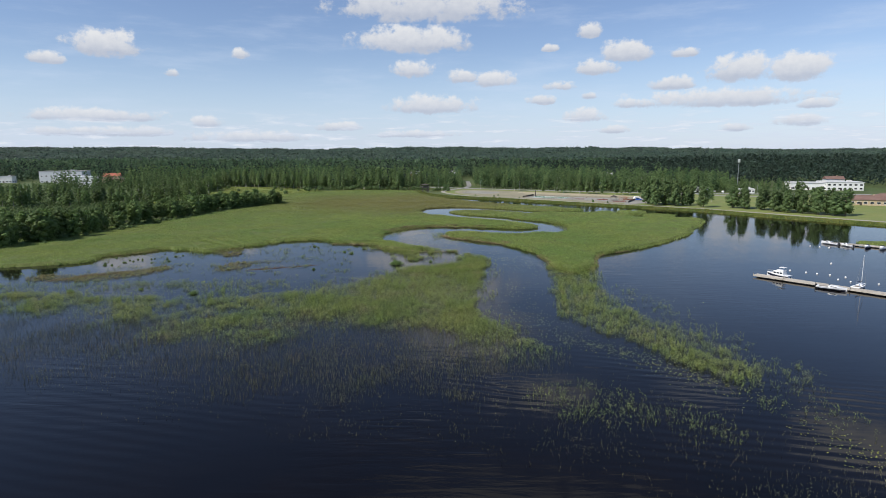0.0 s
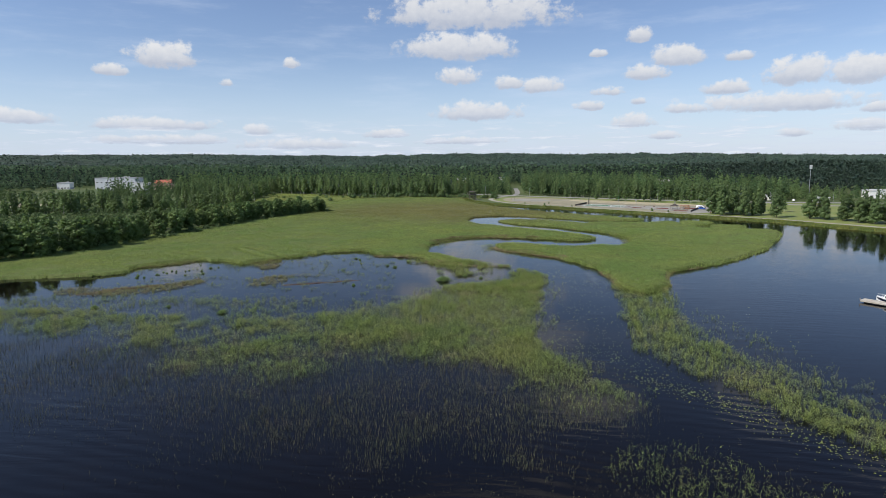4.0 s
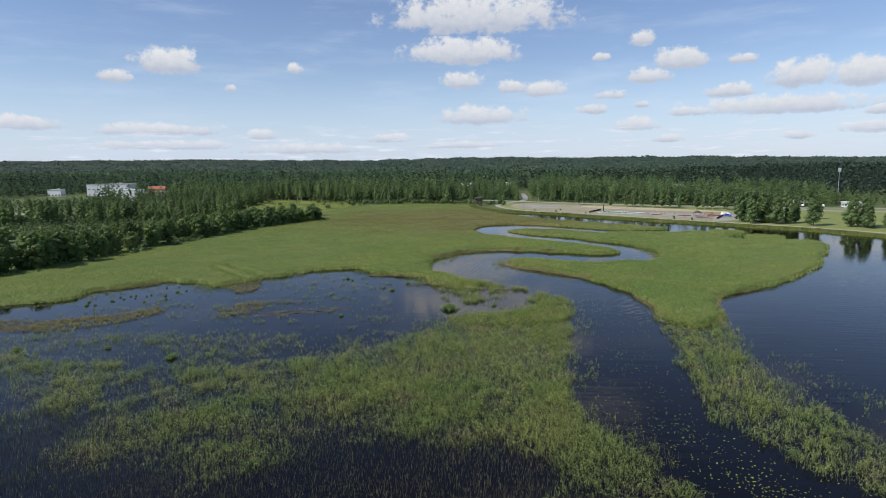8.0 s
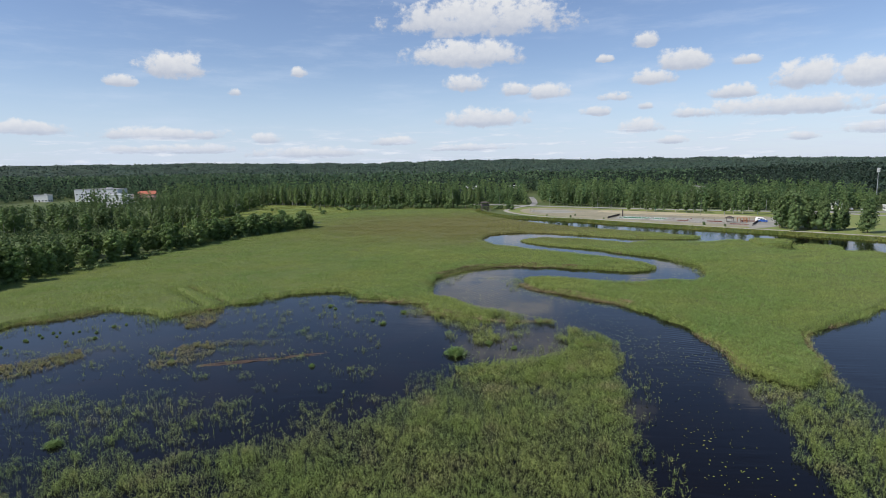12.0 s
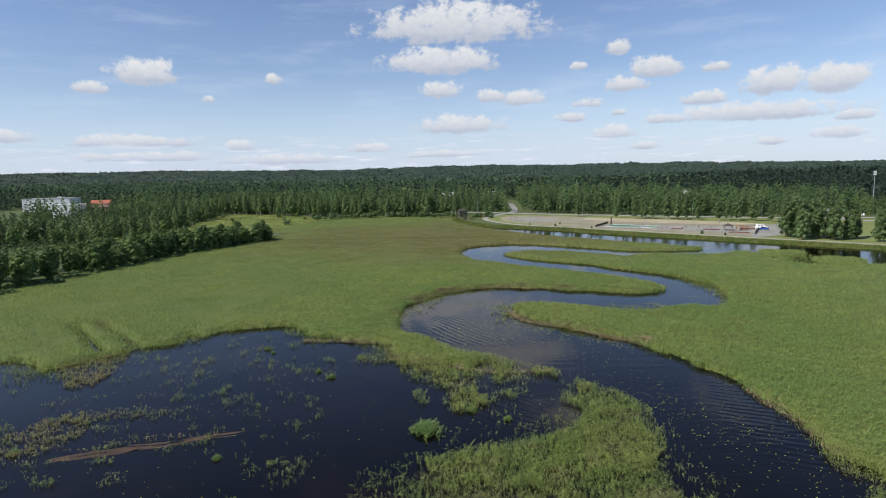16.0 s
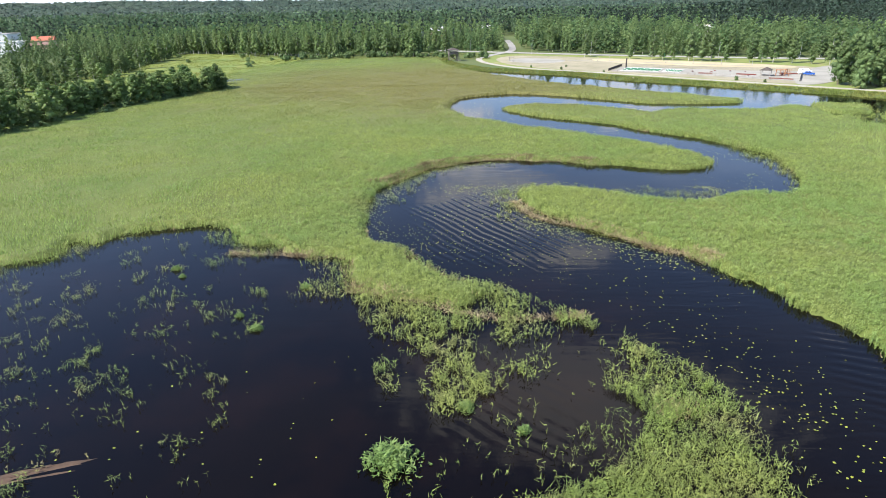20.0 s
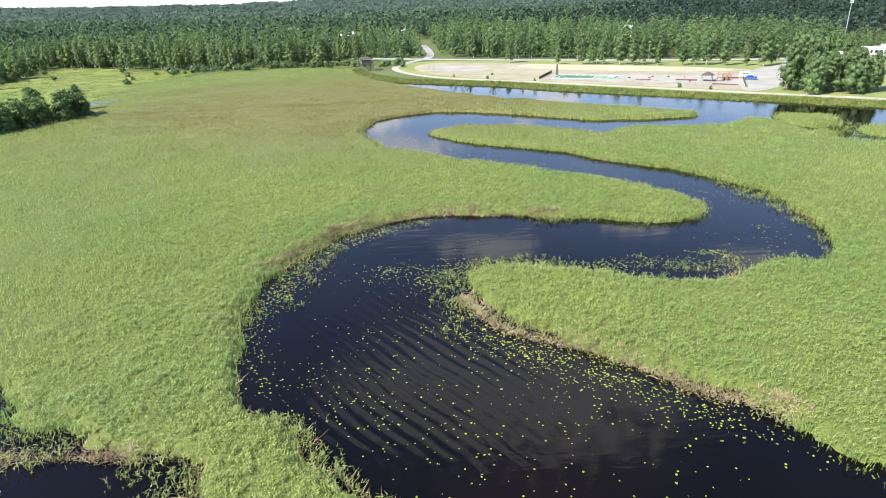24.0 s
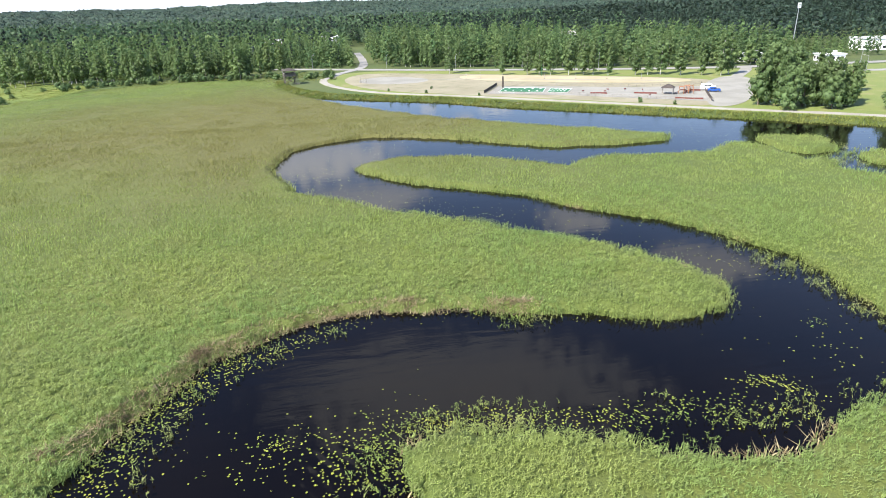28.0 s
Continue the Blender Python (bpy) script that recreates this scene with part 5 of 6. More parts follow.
# haze over the far woods lies in their foliage colour only
woodland("woodland", [(-820, 700), (-600, 660), (-560, 690), (-520, 830), (-420, 835), (20, 795), (270, 735), (330, 980), (-980, 980)], 8.2, MID, 55, "distant mixed forest rolling to the hills, haze tinted into its colour", WEST_HOLES, 1.02, M_LEAF_DISTANT_HAZED, (0.65, 1.15))
woodland("woodland", [(-820, 700), (-600, 660), (-560, 690), (-520, 830), (-420, 835), (20, 795), (270, 735), (330, 980), (-980, 980)], 17.0, PINES, 64, "dark conifers standing in the distant forest", WEST_HOLES, 1.0, M_SPRUCE_AND_SHADOW, (0.8, 1.15))
woodland("woodland", [(-1000, 975), (330, 975), (390, 1420), (-1340, 1420)], 9.4, FAR, 65, "distant mixed forest rolling to the hills, haze tinted into its colour", None, 1.0, M_LEAF_DISTANT_HAZED, (0.65, 1.2))
# hillside woods take the darkened needle colour as a painted cloud shadow
woodland("woodland", [(330, 870), (400, 870), (900, 790), (1150, 860), (1350, 1370), (330, 1370)], 9.6, FAR, 60, "distant forest on the hillside, cloud shadow put into its colour", None, 1.05, M_SPRUCE_AND_SHADOW, (0.7, 1.2))
woodland("woodland", HILLSIDE, 7.4, PINES, 56, "pine and spruce wood on the hillside, cloud shadow put into its colour", [(335, 542, 52, 28)], 1.02, M_SPRUCE_AND_SHADOW, (0.65, 1.15))
forest_canopy("woodland", [(-1900, 1350), (1900, 1350), (2500, 2600), (-2500, 2600)], 13.0, 16.0, 8.5, 0.03, 5.0, 57, "distant mixed forest rolling to the hills, haze tinted into its colour", M_LEAF_HILLS_HAZED)
woodland("woodland", [(228, 506), (262, 508), (304, 508), (300, 524), (262, 562), (238, 548)], 6.2, LEAFY, 66, "leafy trees round the low white buildings", [(247, 500, 11, 11)], 0.62, M_LEAF_LIGHT)
woodland("woodland", [(345, 470), (420, 330), (560, 300), (700, 520), (430, 520), (365, 500)], 8.8, MID, 58, "trees on the slope behind the white halls")
woodland("woodland", [(-700, 560), (-560, 480), (-560, 640), (-640, 700)], 8.5, MID, 59, "mixed trees beside the grey hall", None, 0.7)


M_HALL = material("pale grey factory cladding", [(0.62, 0.63, 0.64), (0.68, 0.68, 0.68)], 0.1, 2.0, 0.6, vary=0.05)
M_YELLOW_SAND = material("fresh yellow sand", [(0.35, 0.3, 0.185), (0.41, 0.355, 0.23)], 0.08, 1.5, 0.95, 0.02, vary=0.1)


# ---- the park, roads and paths ----
def ribbon(name, line, width, z, mat, label, category="path", rise=0.05):
    p = rounded(line, 3, False)
    d = np.gradient(p, axis=0)
    n = np.column_stack([-d[:, 1], d[:, 0]]) / (np.linalg.norm(d, axis=1)[:, None] + 1e-9)
    half = width / 2 + 0.12 * rng.normal(0, 1, len(p))
    a, b = p + n * half[:, None], p - n * half[:, None]
    bm = bmesh.new()
    rows = []
    for q, r in zip(a, b):
        rows.append([bm.verts.new((q[0], q[1], z - 0.3)), bm.verts.new((q[0], q[1], z)), bm.verts.new(((q[0] + r[0]) / 2, (q[1] + r[1]) / 2, z + rise)), bm.verts.new((r[0], r[1], z)), bm.verts.new((r[0], r[1], z - 0.3))])
    for u, v in zip(rows, rows[1:]):
        for i in range(4):
            bm.faces.new((u[i], u[i + 1], v[i + 1], v[i]))
    bmesh.ops.recalc_face_normals(bm, faces=bm.faces)
    return tagged(part(name, bm, mat), label, category, kind="structure")


def patch(name, outline, z, mat, label, category="ground", cuts=2):
    return tagged(part(name, prism([tuple(q) for q in rounded(outline, cuts)], z - 0.5, z), mat), label, category, kind="structure")


SHORE_PATH = [(0, 548), (-1, 532), (5, 510), (16, 491), (30, 476), (50, 462), (70, 444), (92, 425), (122, 398), (156, 371), (186, 332), (213, 298), (262, 254)]
ROAD = [(-260, 760), (-150, 690), (-31, 618), (20, 586), (70, 555), (135, 521), (192, 497), (240, 489), (330, 474)]
patch("lawn", [(-2, 552), (20, 578), (70, 548), (135, 514), (192, 489), (240, 481), (330, 466), (420, 380), (330, 235), (262, 250), (213, 294), (186, 328), (156, 367), (122, 394), (92, 421), (70, 440), (50, 458), (30, 472), (16, 487), (4, 508), (-3, 530)], 1.04, M_LAWN, "mown park lawn between road and shore")
patch("sand_field", [(8, 532), (14, 556), (28, 562), (68, 534), (112, 504), (160, 466), (152, 447), (128, 408), (118, 406), (92, 430), (70, 449), (50, 466), (32, 481), (16, 502)], 1.09, M_SAND, "bare sandy field with pale dry fill")
patch("sand_strip", [(66, 531), (90, 516), (112, 501), (152, 470), (148, 458), (118, 470), (92, 488), (62, 512)], 1.12, M_YELLOW_SAND, "smooth strip of yellow sand north of the playground")
patch("gravel_ground", [(14, 522), (20, 540), (34, 540), (50, 524), (46, 510), (30, 508)], 1.13, M_GRAVEL, "pale gravel patch on the sandy field")
patch("gravel_yard", [(119, 404), (127, 402), (140, 412), (161, 438), (176, 462), (170, 470), (158, 462), (146, 449), (134, 430)], 1.13, M_GRAVEL, "pale crushed gravel yard where cars stand")
patch("play_ground", [(62, 462), (72, 481), (92, 471), (118, 455), (144, 446), (126, 413), (112, 425), (90, 444)], 1.14, M_GRAVEL, "pale gravel surface under the playground", cuts=0)
patch("wet_meadow", [(-128, 508), (-118, 548), (-115, 575), (-150, 600), (-176, 618), (-232, 640), (-244, 600), (-236, 540), (-222, 490), (-190, 470), (-150, 440), (-126, 455)], 1.04, M_MEADOW, "yellow-green wet meadow inside the woods")
patch("wet_meadow", [(-215, 470), (-190, 476), (-150, 440), (-142, 415), (-155, 395), (-170, 370), (-190, 380), (-210, 420)], 1.05, M_MEADOW, "yellow-green strip behind the alder grove")
patch("clearing", [(-432, 452), (-372, 448), (-350, 478), (-390, 502), (-432, 492)], 1.2, M_SAND, "bare sandy clearing between young trees")
patch("pool", [(-124, 448), (-116, 452), (-112, 460), (-120, 462), (-128, 456)], 1.10, M_WATER, "small still pool at the meadow edge", "pool")
ribbon("footpath", SHORE_PATH, 3.4, 1.12, M_PATH, "pale gravel footpath along the shore")
ribbon("road", ROAD, 7.0, 1.12, M_ROAD, "pale weathered asphalt road along the woods", "road")
ribbon("road", [(2, 546), (6, 566), (16, 583), (23, 598), (26, 640), (26, 720)], 5.0, 1.14, M_ROAD, "narrow road crossing into the woods", "road")
ribbon("road", [(205, 492), (212, 470), (232, 459), (262, 455), (330, 448)], 6.0, 1.15, M_ROAD, "pale asphalt drive to the white halls", "road")
for x, y in [(-135, 520), (-150, 560), (-165, 590), (-190, 560), (-205, 520), (-140, 540), (-125, 560), (-215, 600), (-172, 500), (-110, 566)]:
    plant(SHRUB, x, y, rng.uniform(0.5, 1.0), 1.1, "shrubs in the wet meadow")
ribbon("footpath", [(50, 520), (80, 506), (110, 486), (140, 468)], 2.0, 1.12, M_GRAVEL, "faint trodden track over the sand")

ribbon("track", [(164, 456), (176, 470), (188, 482), (198, 495)], 5.0, 1.13, M_GRAVEL, "gravel track from the yard to the road")

# rough grass of the wet meadow and the wood edge
x, y = clustered(2.6, -250, 6, 400, 650, 8, 0.9)
d = inside_depth(np.column_stack([x, y]), LAND)
ok = (d > 0) & (value_noise(x, y, 12.0, 3) > -0.25) & ((x < -100) | (y > 540)) & (y < 600 - 0.22 * (x + 60))
V, T = blades(x[ok], y[ok], np.full(ok.sum(), 0.98), rng.uniform(0.12, 0.5, ok.sum()), rng.uniform(0.15, 0.35, ok.sum()), 0.9)
tagged(new("meadow_grass", tri_mesh("meadow_grass", V, T, M_VERGE)), "rough yellow-green grass of the wet meadow", "grass", kind="stuff")

# tall grass on the bank between path and water
x, y = scatter(1.0, -30, 290, 235, 560)
d = inside_depth(np.column_stack([x, y]), LAND)
tail = rng.random(len(x))
ok = (d > -2.2) & (d < 5.2) & (x > -24) & (tail < 1.0)
x, y = np.repeat(x[ok], 10), np.repeat(y[ok], 10)
x, y = x + rng.normal(0, 0.6, len(x)), y + rng.normal(0, 0.6, len(x))
zz, _ = land_height(x, y)
V, T = blades(x, y, np.maximum(zz, -0.1) - 0.05, rng.uniform(0.3, 0.8, len(x)), rng.uniform(0.2, 0.4, len(x)), 0.3)
tagged(new("bank_grass", tri_mesh("bank_grass", V, T, M_VERGE)), "tall yellow-green grass along the shore bank", "grass", kind="stuff")


M_TOWER = material("dark grey weathered tower timber", [(0.085, 0.075, 0.065), (0.13, 0.115, 0.1)], 1.2, 9.0, 0.85, 0.005, vary=0.2)


# ---- bird tower ----
def bird_tower(m):
    t = thing("bird_tower", m, "grey wooden bird-watching tower on braced legs", "tower")
    w, h = 2.4, 4.0
    for sx in (-1, 1):
        for sy in (-1, 1):
            part("leg", rod((sx * w, sy * w, -0.3), (sx * w, sy * w, 6.4), 0.16), M_TOWER, t)
    for a, b in (((-w, -w), (w, -w)), ((w, -w), (w, w)), ((w, w), (-w, w)), ((-w, w), (-w, -w))):
        part("brace", rod((*a, 0.2), (*b, h - 0.2), 0.12), M_TOWER, t)
        part("brace", rod((*b, 0.2), (*a, h - 0.2), 0.12), M_TOWER, t)
    part("platform", box(5.6, 5.6, 0.22, pose(0, 0, h)), M_TOWER, t)
    for i in range(4):
        turn = pose(0, 0, 0, 0, 0, 90 * i)
        rail = part("parapet", box(5.4, 0.1, 1.0, turn @ pose(0, -2.6, h + 0.25)), M_TOWER, t, "grey boarded parapet")
        part("rail_cap", box(5.6, 0.22, 0.07, turn @ pose(0, -2.6, h + 1.26)), M_TIMBER, rail)
    part("roof", prism([(-3.2, -3.2), (3.2, -3.2), (3.2, 3.2), (-3.2, 3.2)], 6.4, 6.62), M_DARK_TIMBER, t, "dark flat roof")
    bm = bmesh.new()
    bmesh.ops.create_cone(bm, cap_ends=True, segments=4, radius1=4.3, radius2=0.4, depth=0.9, matrix=pose(0, 0, 7.07, 0, 0, 45))
    part("roof_cap", bm, M_DARK_TIMBER, t)
    bm = bmesh.new()
    for i in range(14):
        add_box(bm, 1.1, 0.28, 0.06, pose(3.3 + 0.0, -2.6 + 0.36 * i, 0.25 + 0.28 * i))
    stair = part("stair", bm, M_TIMBER, t)
    for sx in (2.75, 3.85):
        part("stringer", rod((sx, -2.9, 0.1), (sx, 2.3, 4.15), 0.07), M_TIMBER, stair)
    return t


bird_tower(pose(-16, 533, 0.95, 0, 0, 12))


# ---- piers, boats, buoys ----
def pier(m, length, width, label):
    t = thing("pier", m, label, "pier")
    n = max(2, round(length / 8))
    for i in range(n):
        x0 = length * i / n
        sec = part("deck_section", box(length / n - 0.12, width, 0.1, pose(x0 + length / n / 2, 0, 0.52)), M_DECK, t)
        bm = bmesh.new()
        for k in range(int(length / n / 0.3)):
            add_box(bm, 0.26, width - 0.04, 0.03, pose(x0 + 0.2 + 0.3 * k, 0, 0.62))
        planks = part("planks", bm, M_DECK, sec)
        tagged(planks, kind="stuff")
        for s in (-1, 1):
            part("beam", box(length / n - 0.12, 0.16, 0.3, pose(x0 + length / n / 2, s * (width / 2 - 0.05), 0.28)), M_DECK, sec)
        part("float", box(length / n * 0.6, width * 0.8, 0.5, pose(x0 + length / n / 2, 0, -0.2), 0.05), M_BLACK, sec)
    for i in range(n + 1):
        part("mooring_post", rod((length * i / n, -width / 2 + 0.15, 0.6), (length * i / n, -width / 2 + 0.15, 1.1), 0.09), M_TIMBER, t)
    return t


def hull(L, B, H, keel=-0.35, sheer=0.3, n=12):
    bm = bmesh.new()
    rows = []
    for i in range(n + 1):
        t = i / n
        b = B / 2 * (1 - t ** 3.2) * (0.9 + 0.1 * min(1, t * 4)) + 0.015
        z = H + sheer * t * t
        x = L * (t - 0.5)
        rows.append([bm.verts.new(q) for q in ((x, 0, keel * (1 - 0.6 * t)), (x, b * 0.72, 0.05 + 0.2 * t), (x, b, z), (x, b * 0.86, z + 0.03), (x, -b * 0.86, z + 0.03), (x, -b, z), (x, -b * 0.72, 0.05 + 0.2 * t))])
    for u, v in zip(rows, rows[1:]):
        for i in range(7):
            bm.faces.new((u[i], u[(i + 1) % 7], v[(i + 1) % 7], v[i]))
    bm.faces.new(rows[0])
    bm.faces.new(rows[-1][::-1])
    bmesh.ops.recalc_face_normals(bm, faces=bm.faces)
    return bm


def cabin(L, B, H, z, x, rake=0.25):
    bm = bmesh.new()
    low = [(x - L / 2, -B / 2), (x + L / 2, -B / 2 * 0.85), (x + L / 2, B / 2 * 0.85), (x - L / 2, B / 2)]
    top = [(x - L / 2 + 0.1, -B / 2 * 0.85), (x + L / 2 - rake * H * 2, -B / 2 * 0.72), (x + L / 2 - rake * H * 2, B / 2 * 0.72), (x - L / 2 + 0.1, B / 2 * 0.85)]
    a = [bm.verts.new((*q, z)) for q in low]
    b = [bm.verts.new((*q, z + H)) for q in top]
    bm.faces.new(b)
    bm.faces.new(a[::-1])
    for i in range(4):
        bm.faces.new((a[i], a[(i + 1) % 4], b[(i + 1) % 4], b[i]))
    bmesh.ops.bevel(bm, geom=list(bm.edges), offset=0.06, segments=2, affect="EDGES")
    return bm


def cruiser(m):
    t = thing("cabin_cruiser", m, "white cabin cruiser with dark blue hull moored at the pier", "boat")
    part("hull", hull(6.6, 2.5, 0.75, sheer=0.35), M_NAVY, t, "dark blue hull")
    part("deck", hull(6.62, 2.54, 0.98, 0.72, 0.36), M_GELCOAT, t, "white deck and topsides")
    c = part("cabin", cabin(3.4, 2.0, 0.95, 1.0, -0.1), M_GELCOAT, t)
    for s in (-1, 1):
        for i in range(3):
            part("window", box(0.72, 0.05, 0.42, pose(-1.2 + i * 0.9, s * 0.95, 1.32), 0.02), M_GLASS, c)
    part("windscreen", box(0.05, 1.3, 0.45, pose(1.33, 0, 1.3, 0, -32, 0)), M_GLASS, c)
    f = part("flybridge", box(1.9, 1.7, 0.42, pose(-0.8, 0, 1.95), 0.08), M_GELCOAT, t)
    part("canopy", box(1.5, 1.6, 0.07, pose(-1.1, 0, 3.0), 0.03), M_WHITE, f)
    for sx in (-1.75, -0.45):
        for sy in (-0.7, 0.7):
            part("support", rod((sx, sy, 2.3), (sx, sy, 3.02), 0.025), M_STEEL, f)
    for s in (-1, 1):
        part("rail", rod((0.6, s * 1.05, 1.65), (3.1, s * 0.12, 1.85), 0.025), M_STEEL, t)
        for i in range(4):
            part("stanchion", rod((0.8 + i * 0.7, s * (1.0 - 0.27 * i), 1.05), (0.8 + i * 0.7, s * (1.0 - 0.27 * i), 1.72 + 0.05 * i), 0.02), M_STEEL, t)
    return t


def motorboat(m, L=6.8, name="motorboat", label="white motorboat with a dark waterline beside the pier", dark=M_NAVY):
    t = thing(name, m, label, "boat")
    k = L / 6.8
    part("hull", hull(L, 2.3 * k, 0.35, sheer=0.15), dark, t, "dark lower hull")
    part("topsides", hull(L * 1.005, 2.34 * k, 0.72, 0.3, 0.25), M_GELCOAT, t)
    part("cockpit", box(L * 0.3, 1.5 * k, 0.06, pose(-L * 0.25, 0, 0.74)), M_TIMBER, t, "sunken cockpit floor")
    c = part("cabin", cabin(L * 0.36, 1.55 * k, 0.45, 0.72, L * 0.08, 0.5), M_GELCOAT, t)
    part("windscreen", box(0.06, 1.2 * k, 0.4, pose(-L * 0.06, 0, 1.1, 0, -35, 0)), M_GLASS, c)
    for s in (-1, 1):
        part("window", box(L * 0.2, 0.04, 0.16, pose(L * 0.08, s * 0.71 * k, 0.88)), M_GLASS, c)
    e = part("outboard", box(0.4, 0.4, 0.7, pose(-L / 2 - 0.2, 0, 0.35), 0.08), M_BLACK, t)
    part("leg", rod((-L / 2 - 0.25, 0, -0.3), (-L / 2 - 0.25, 0, 0.4), 0.07), M_BLACK, e)
    return t


def sailboat(m):
    t = thing("sailboat", m, "white sailing boat with a bare mast by the pier", "boat")
    part("hull", hull(6.2, 2.2, 0.8, -0.4, 0.2), M_GELCOAT, t)
    c = part("cabin", cabin(2.4, 1.4, 0.4, 0.82, 0.6, 0.5), M_GELCOAT, t)
    for s in (-1, 1):
        part("window", box(1.3, 0.04, 0.14, pose(0.5, s * 0.66, 0.97)), M_GLASS, c)
    part("cockpit", box(1.6, 1.2, 0.05, pose(-1.7, 0, 0.84)), M_TIMBER, t)
    mast = part("mast", rod((0.7, 0, 0.9), (0.55, 0, 8.8), 0.07, 0.05), M_WHITE, t, "white bare mast")
    part("boom", rod((0.65, 0, 1.75), (-2.2, 0, 1.85), 0.06), M_WHITE, mast)
    for q in ((3.0, 0, 1.05), (-3.0, 0, 0.9), (0.6, 1.0, 0.85), (0.6, -1.0, 0.85)):
        part("stay", rod((0.57, 0, 8.5), q, 0.02, n=4), M_STEEL, mast)
    part("sail_cover", rod((0.5, 0, 1.92), (-2.0, 0, 1.98), 0.14, 0.09), M_NAVY, mast, "rolled sail under a blue cover")
    part("rudder", box(0.4, 0.06, 0.9, pose(-3.2, 0, -0.4)), M_TIMBER, t)
    return t


P0, ALONG = Vector((93.8, 177.4, 0)), math.degrees(math.atan2(-24.0, 20.0))
pier_m = Matrix.Translation(P0) @ pose(0, 0, 0, 0, 0, ALONG)
pier(pier_m, 56, 2.6, "long sun-bleached wooden pier floating on dark water")
cruiser(pier_m @ pose(5.0, 3.2, 0, 0, 0, 172))
motorboat(pier_m @ pose(20.3, -2.6, 0, 0, 0, 3))
sailboat(pier_m @ pose(24.5, 4.4, 0, 0, 0, 84))
P1 = Vector((154.0, 235.0, 0))
pier2_m = Matrix.Translation(P1) @ pose(0, 0, 0, 0, 0, -43)
pier(pier2_m, 40, 2.4, "wooden pier with small boats near the reedy shore")
motorboat(pier2_m @ pose(-2.6, -1.2, 0, 0, 0, 160), 6.4, "motorboat", "white motorboat at the head of the pier", M_GELCOAT)
motorboat(pier2_m @ pose(3.2, -3.0, 0, 0, 0, 150), 5.0, "motorboat", "small white motorboat beside the pier", M_GELCOAT)
motorboat(pier2_m @ pose(9.5, -3.2, 0, 0, 0, 265), 4.6, "motorboat", "small dark-hulled motorboat beside the pier")
motorboat(pier2_m @ pose(14.0, -3.2, 0, 0, 0, 262), 4.8, "motorboat", "small white motorboat beside the pier", M_GELCOAT)

BUOY = bmesh.new()
bmesh.ops.create_uvsphere(BUOY, u_segments=12, v_segments=8, radius=0.27)
buoy_me = bpy.data.meshes.new("float")
BUOY.to_mesh(buoy_me)
BUOY.free()
buoy_me.materials.append(M_WHITE)
eye_bm = rod((0, 0, 0.2), (0, 0, 0.42), 0.04)
eye_me = bpy.data.meshes.new("mooring_eye")
eye_bm.to_mesh(eye_me)
eye_bm.free()
eye_me.materials.append(M_STEEL)
for x, y in [(108, 185), (111, 182), (113, 180), (115.5, 178), (118, 175), (115.5, 169), (114, 172), (127, 196), (141, 231), (143, 228.5), (145.5, 227), (121, 166), (124, 163)]:
    b = thing("mooring_buoy", pose(x, y, 0.08), "white round mooring buoy floating on the lake", "buoy", "mooring buoys off the pier")
    part("float", buoy_me, None, b)
    part("mooring_eye", eye_me, None, b)


# ---- playground and park furniture ----
def fence(line, h, step, mat, label, rails=2, group="park fences"):
    a, b = Vector((*line[0], 1.14)), Vector((*line[1], 1.14))
    n = max(2, round((b - a).length / step))
    t = thing("fence", Matrix.Translation(a), label, "fence", group)
    d = b - a
    for i in range(n + 1):
        q = d * i / n
        part("post", rod(q - Vector((0, 0, 0.1)), q + Vector((0, 0, h)), 0.06, n=6), mat, t)
    for k in range(rails):
        z = h * (k + 1) / rails - 0.06
        part("rail", rod((0, 0, z), d + Vector((0, 0, z)), 0.05, n=6), mat, t)
    return t


def panel_fence(line, h, mat, label):
    a, b = Vector((*line[0], 1.14)), Vector((*line[1], 1.14))
    d = b - a
    t = thing("fence", Matrix.Translation(a) @ pose(0, 0, 0, 0, 0, math.degrees(math.atan2(d.y, d.x))), label, "fence", "park fences")
    n = max(2, round(d.length / 2.5))
    for i in range(n):
        part("panel", box(d.length / n - 0.1, 0.06, h, pose((i + 0.5) * d.length / n, 0, 0.05)), mat, t)
    for i in range(n + 1):
        part("post", box(0.12, 0.12, h + 0.15, pose(i * d.length / n, 0, -0.05)), mat, t)
    return t


panel_fence([(145, 449), (126, 413)], 1.1, M_DARK_TIMBER, "dark board fence closing the playground")
panel_fence([(61, 463), (72, 484)], 1.1, M_DARK_TIMBER, "dark board fence closing the turf court")
fence([(62, 461), (92, 443)], 1.0, 3.0, M_TIMBER, "low grey timber fence in front of the turf")
fence([(92, 443), (126, 412)], 1.0, 3.0, M_TIMBER, "low grey timber fence along the playground")
fence([(72, 484), (118, 456)], 1.2, 3.2, M_TIMBER, "low grey timber fence behind the turf")
fence([(118, 456), (145, 449)], 1.2, 3.2, M_TIMBER, "low grey timber fence behind the playground")


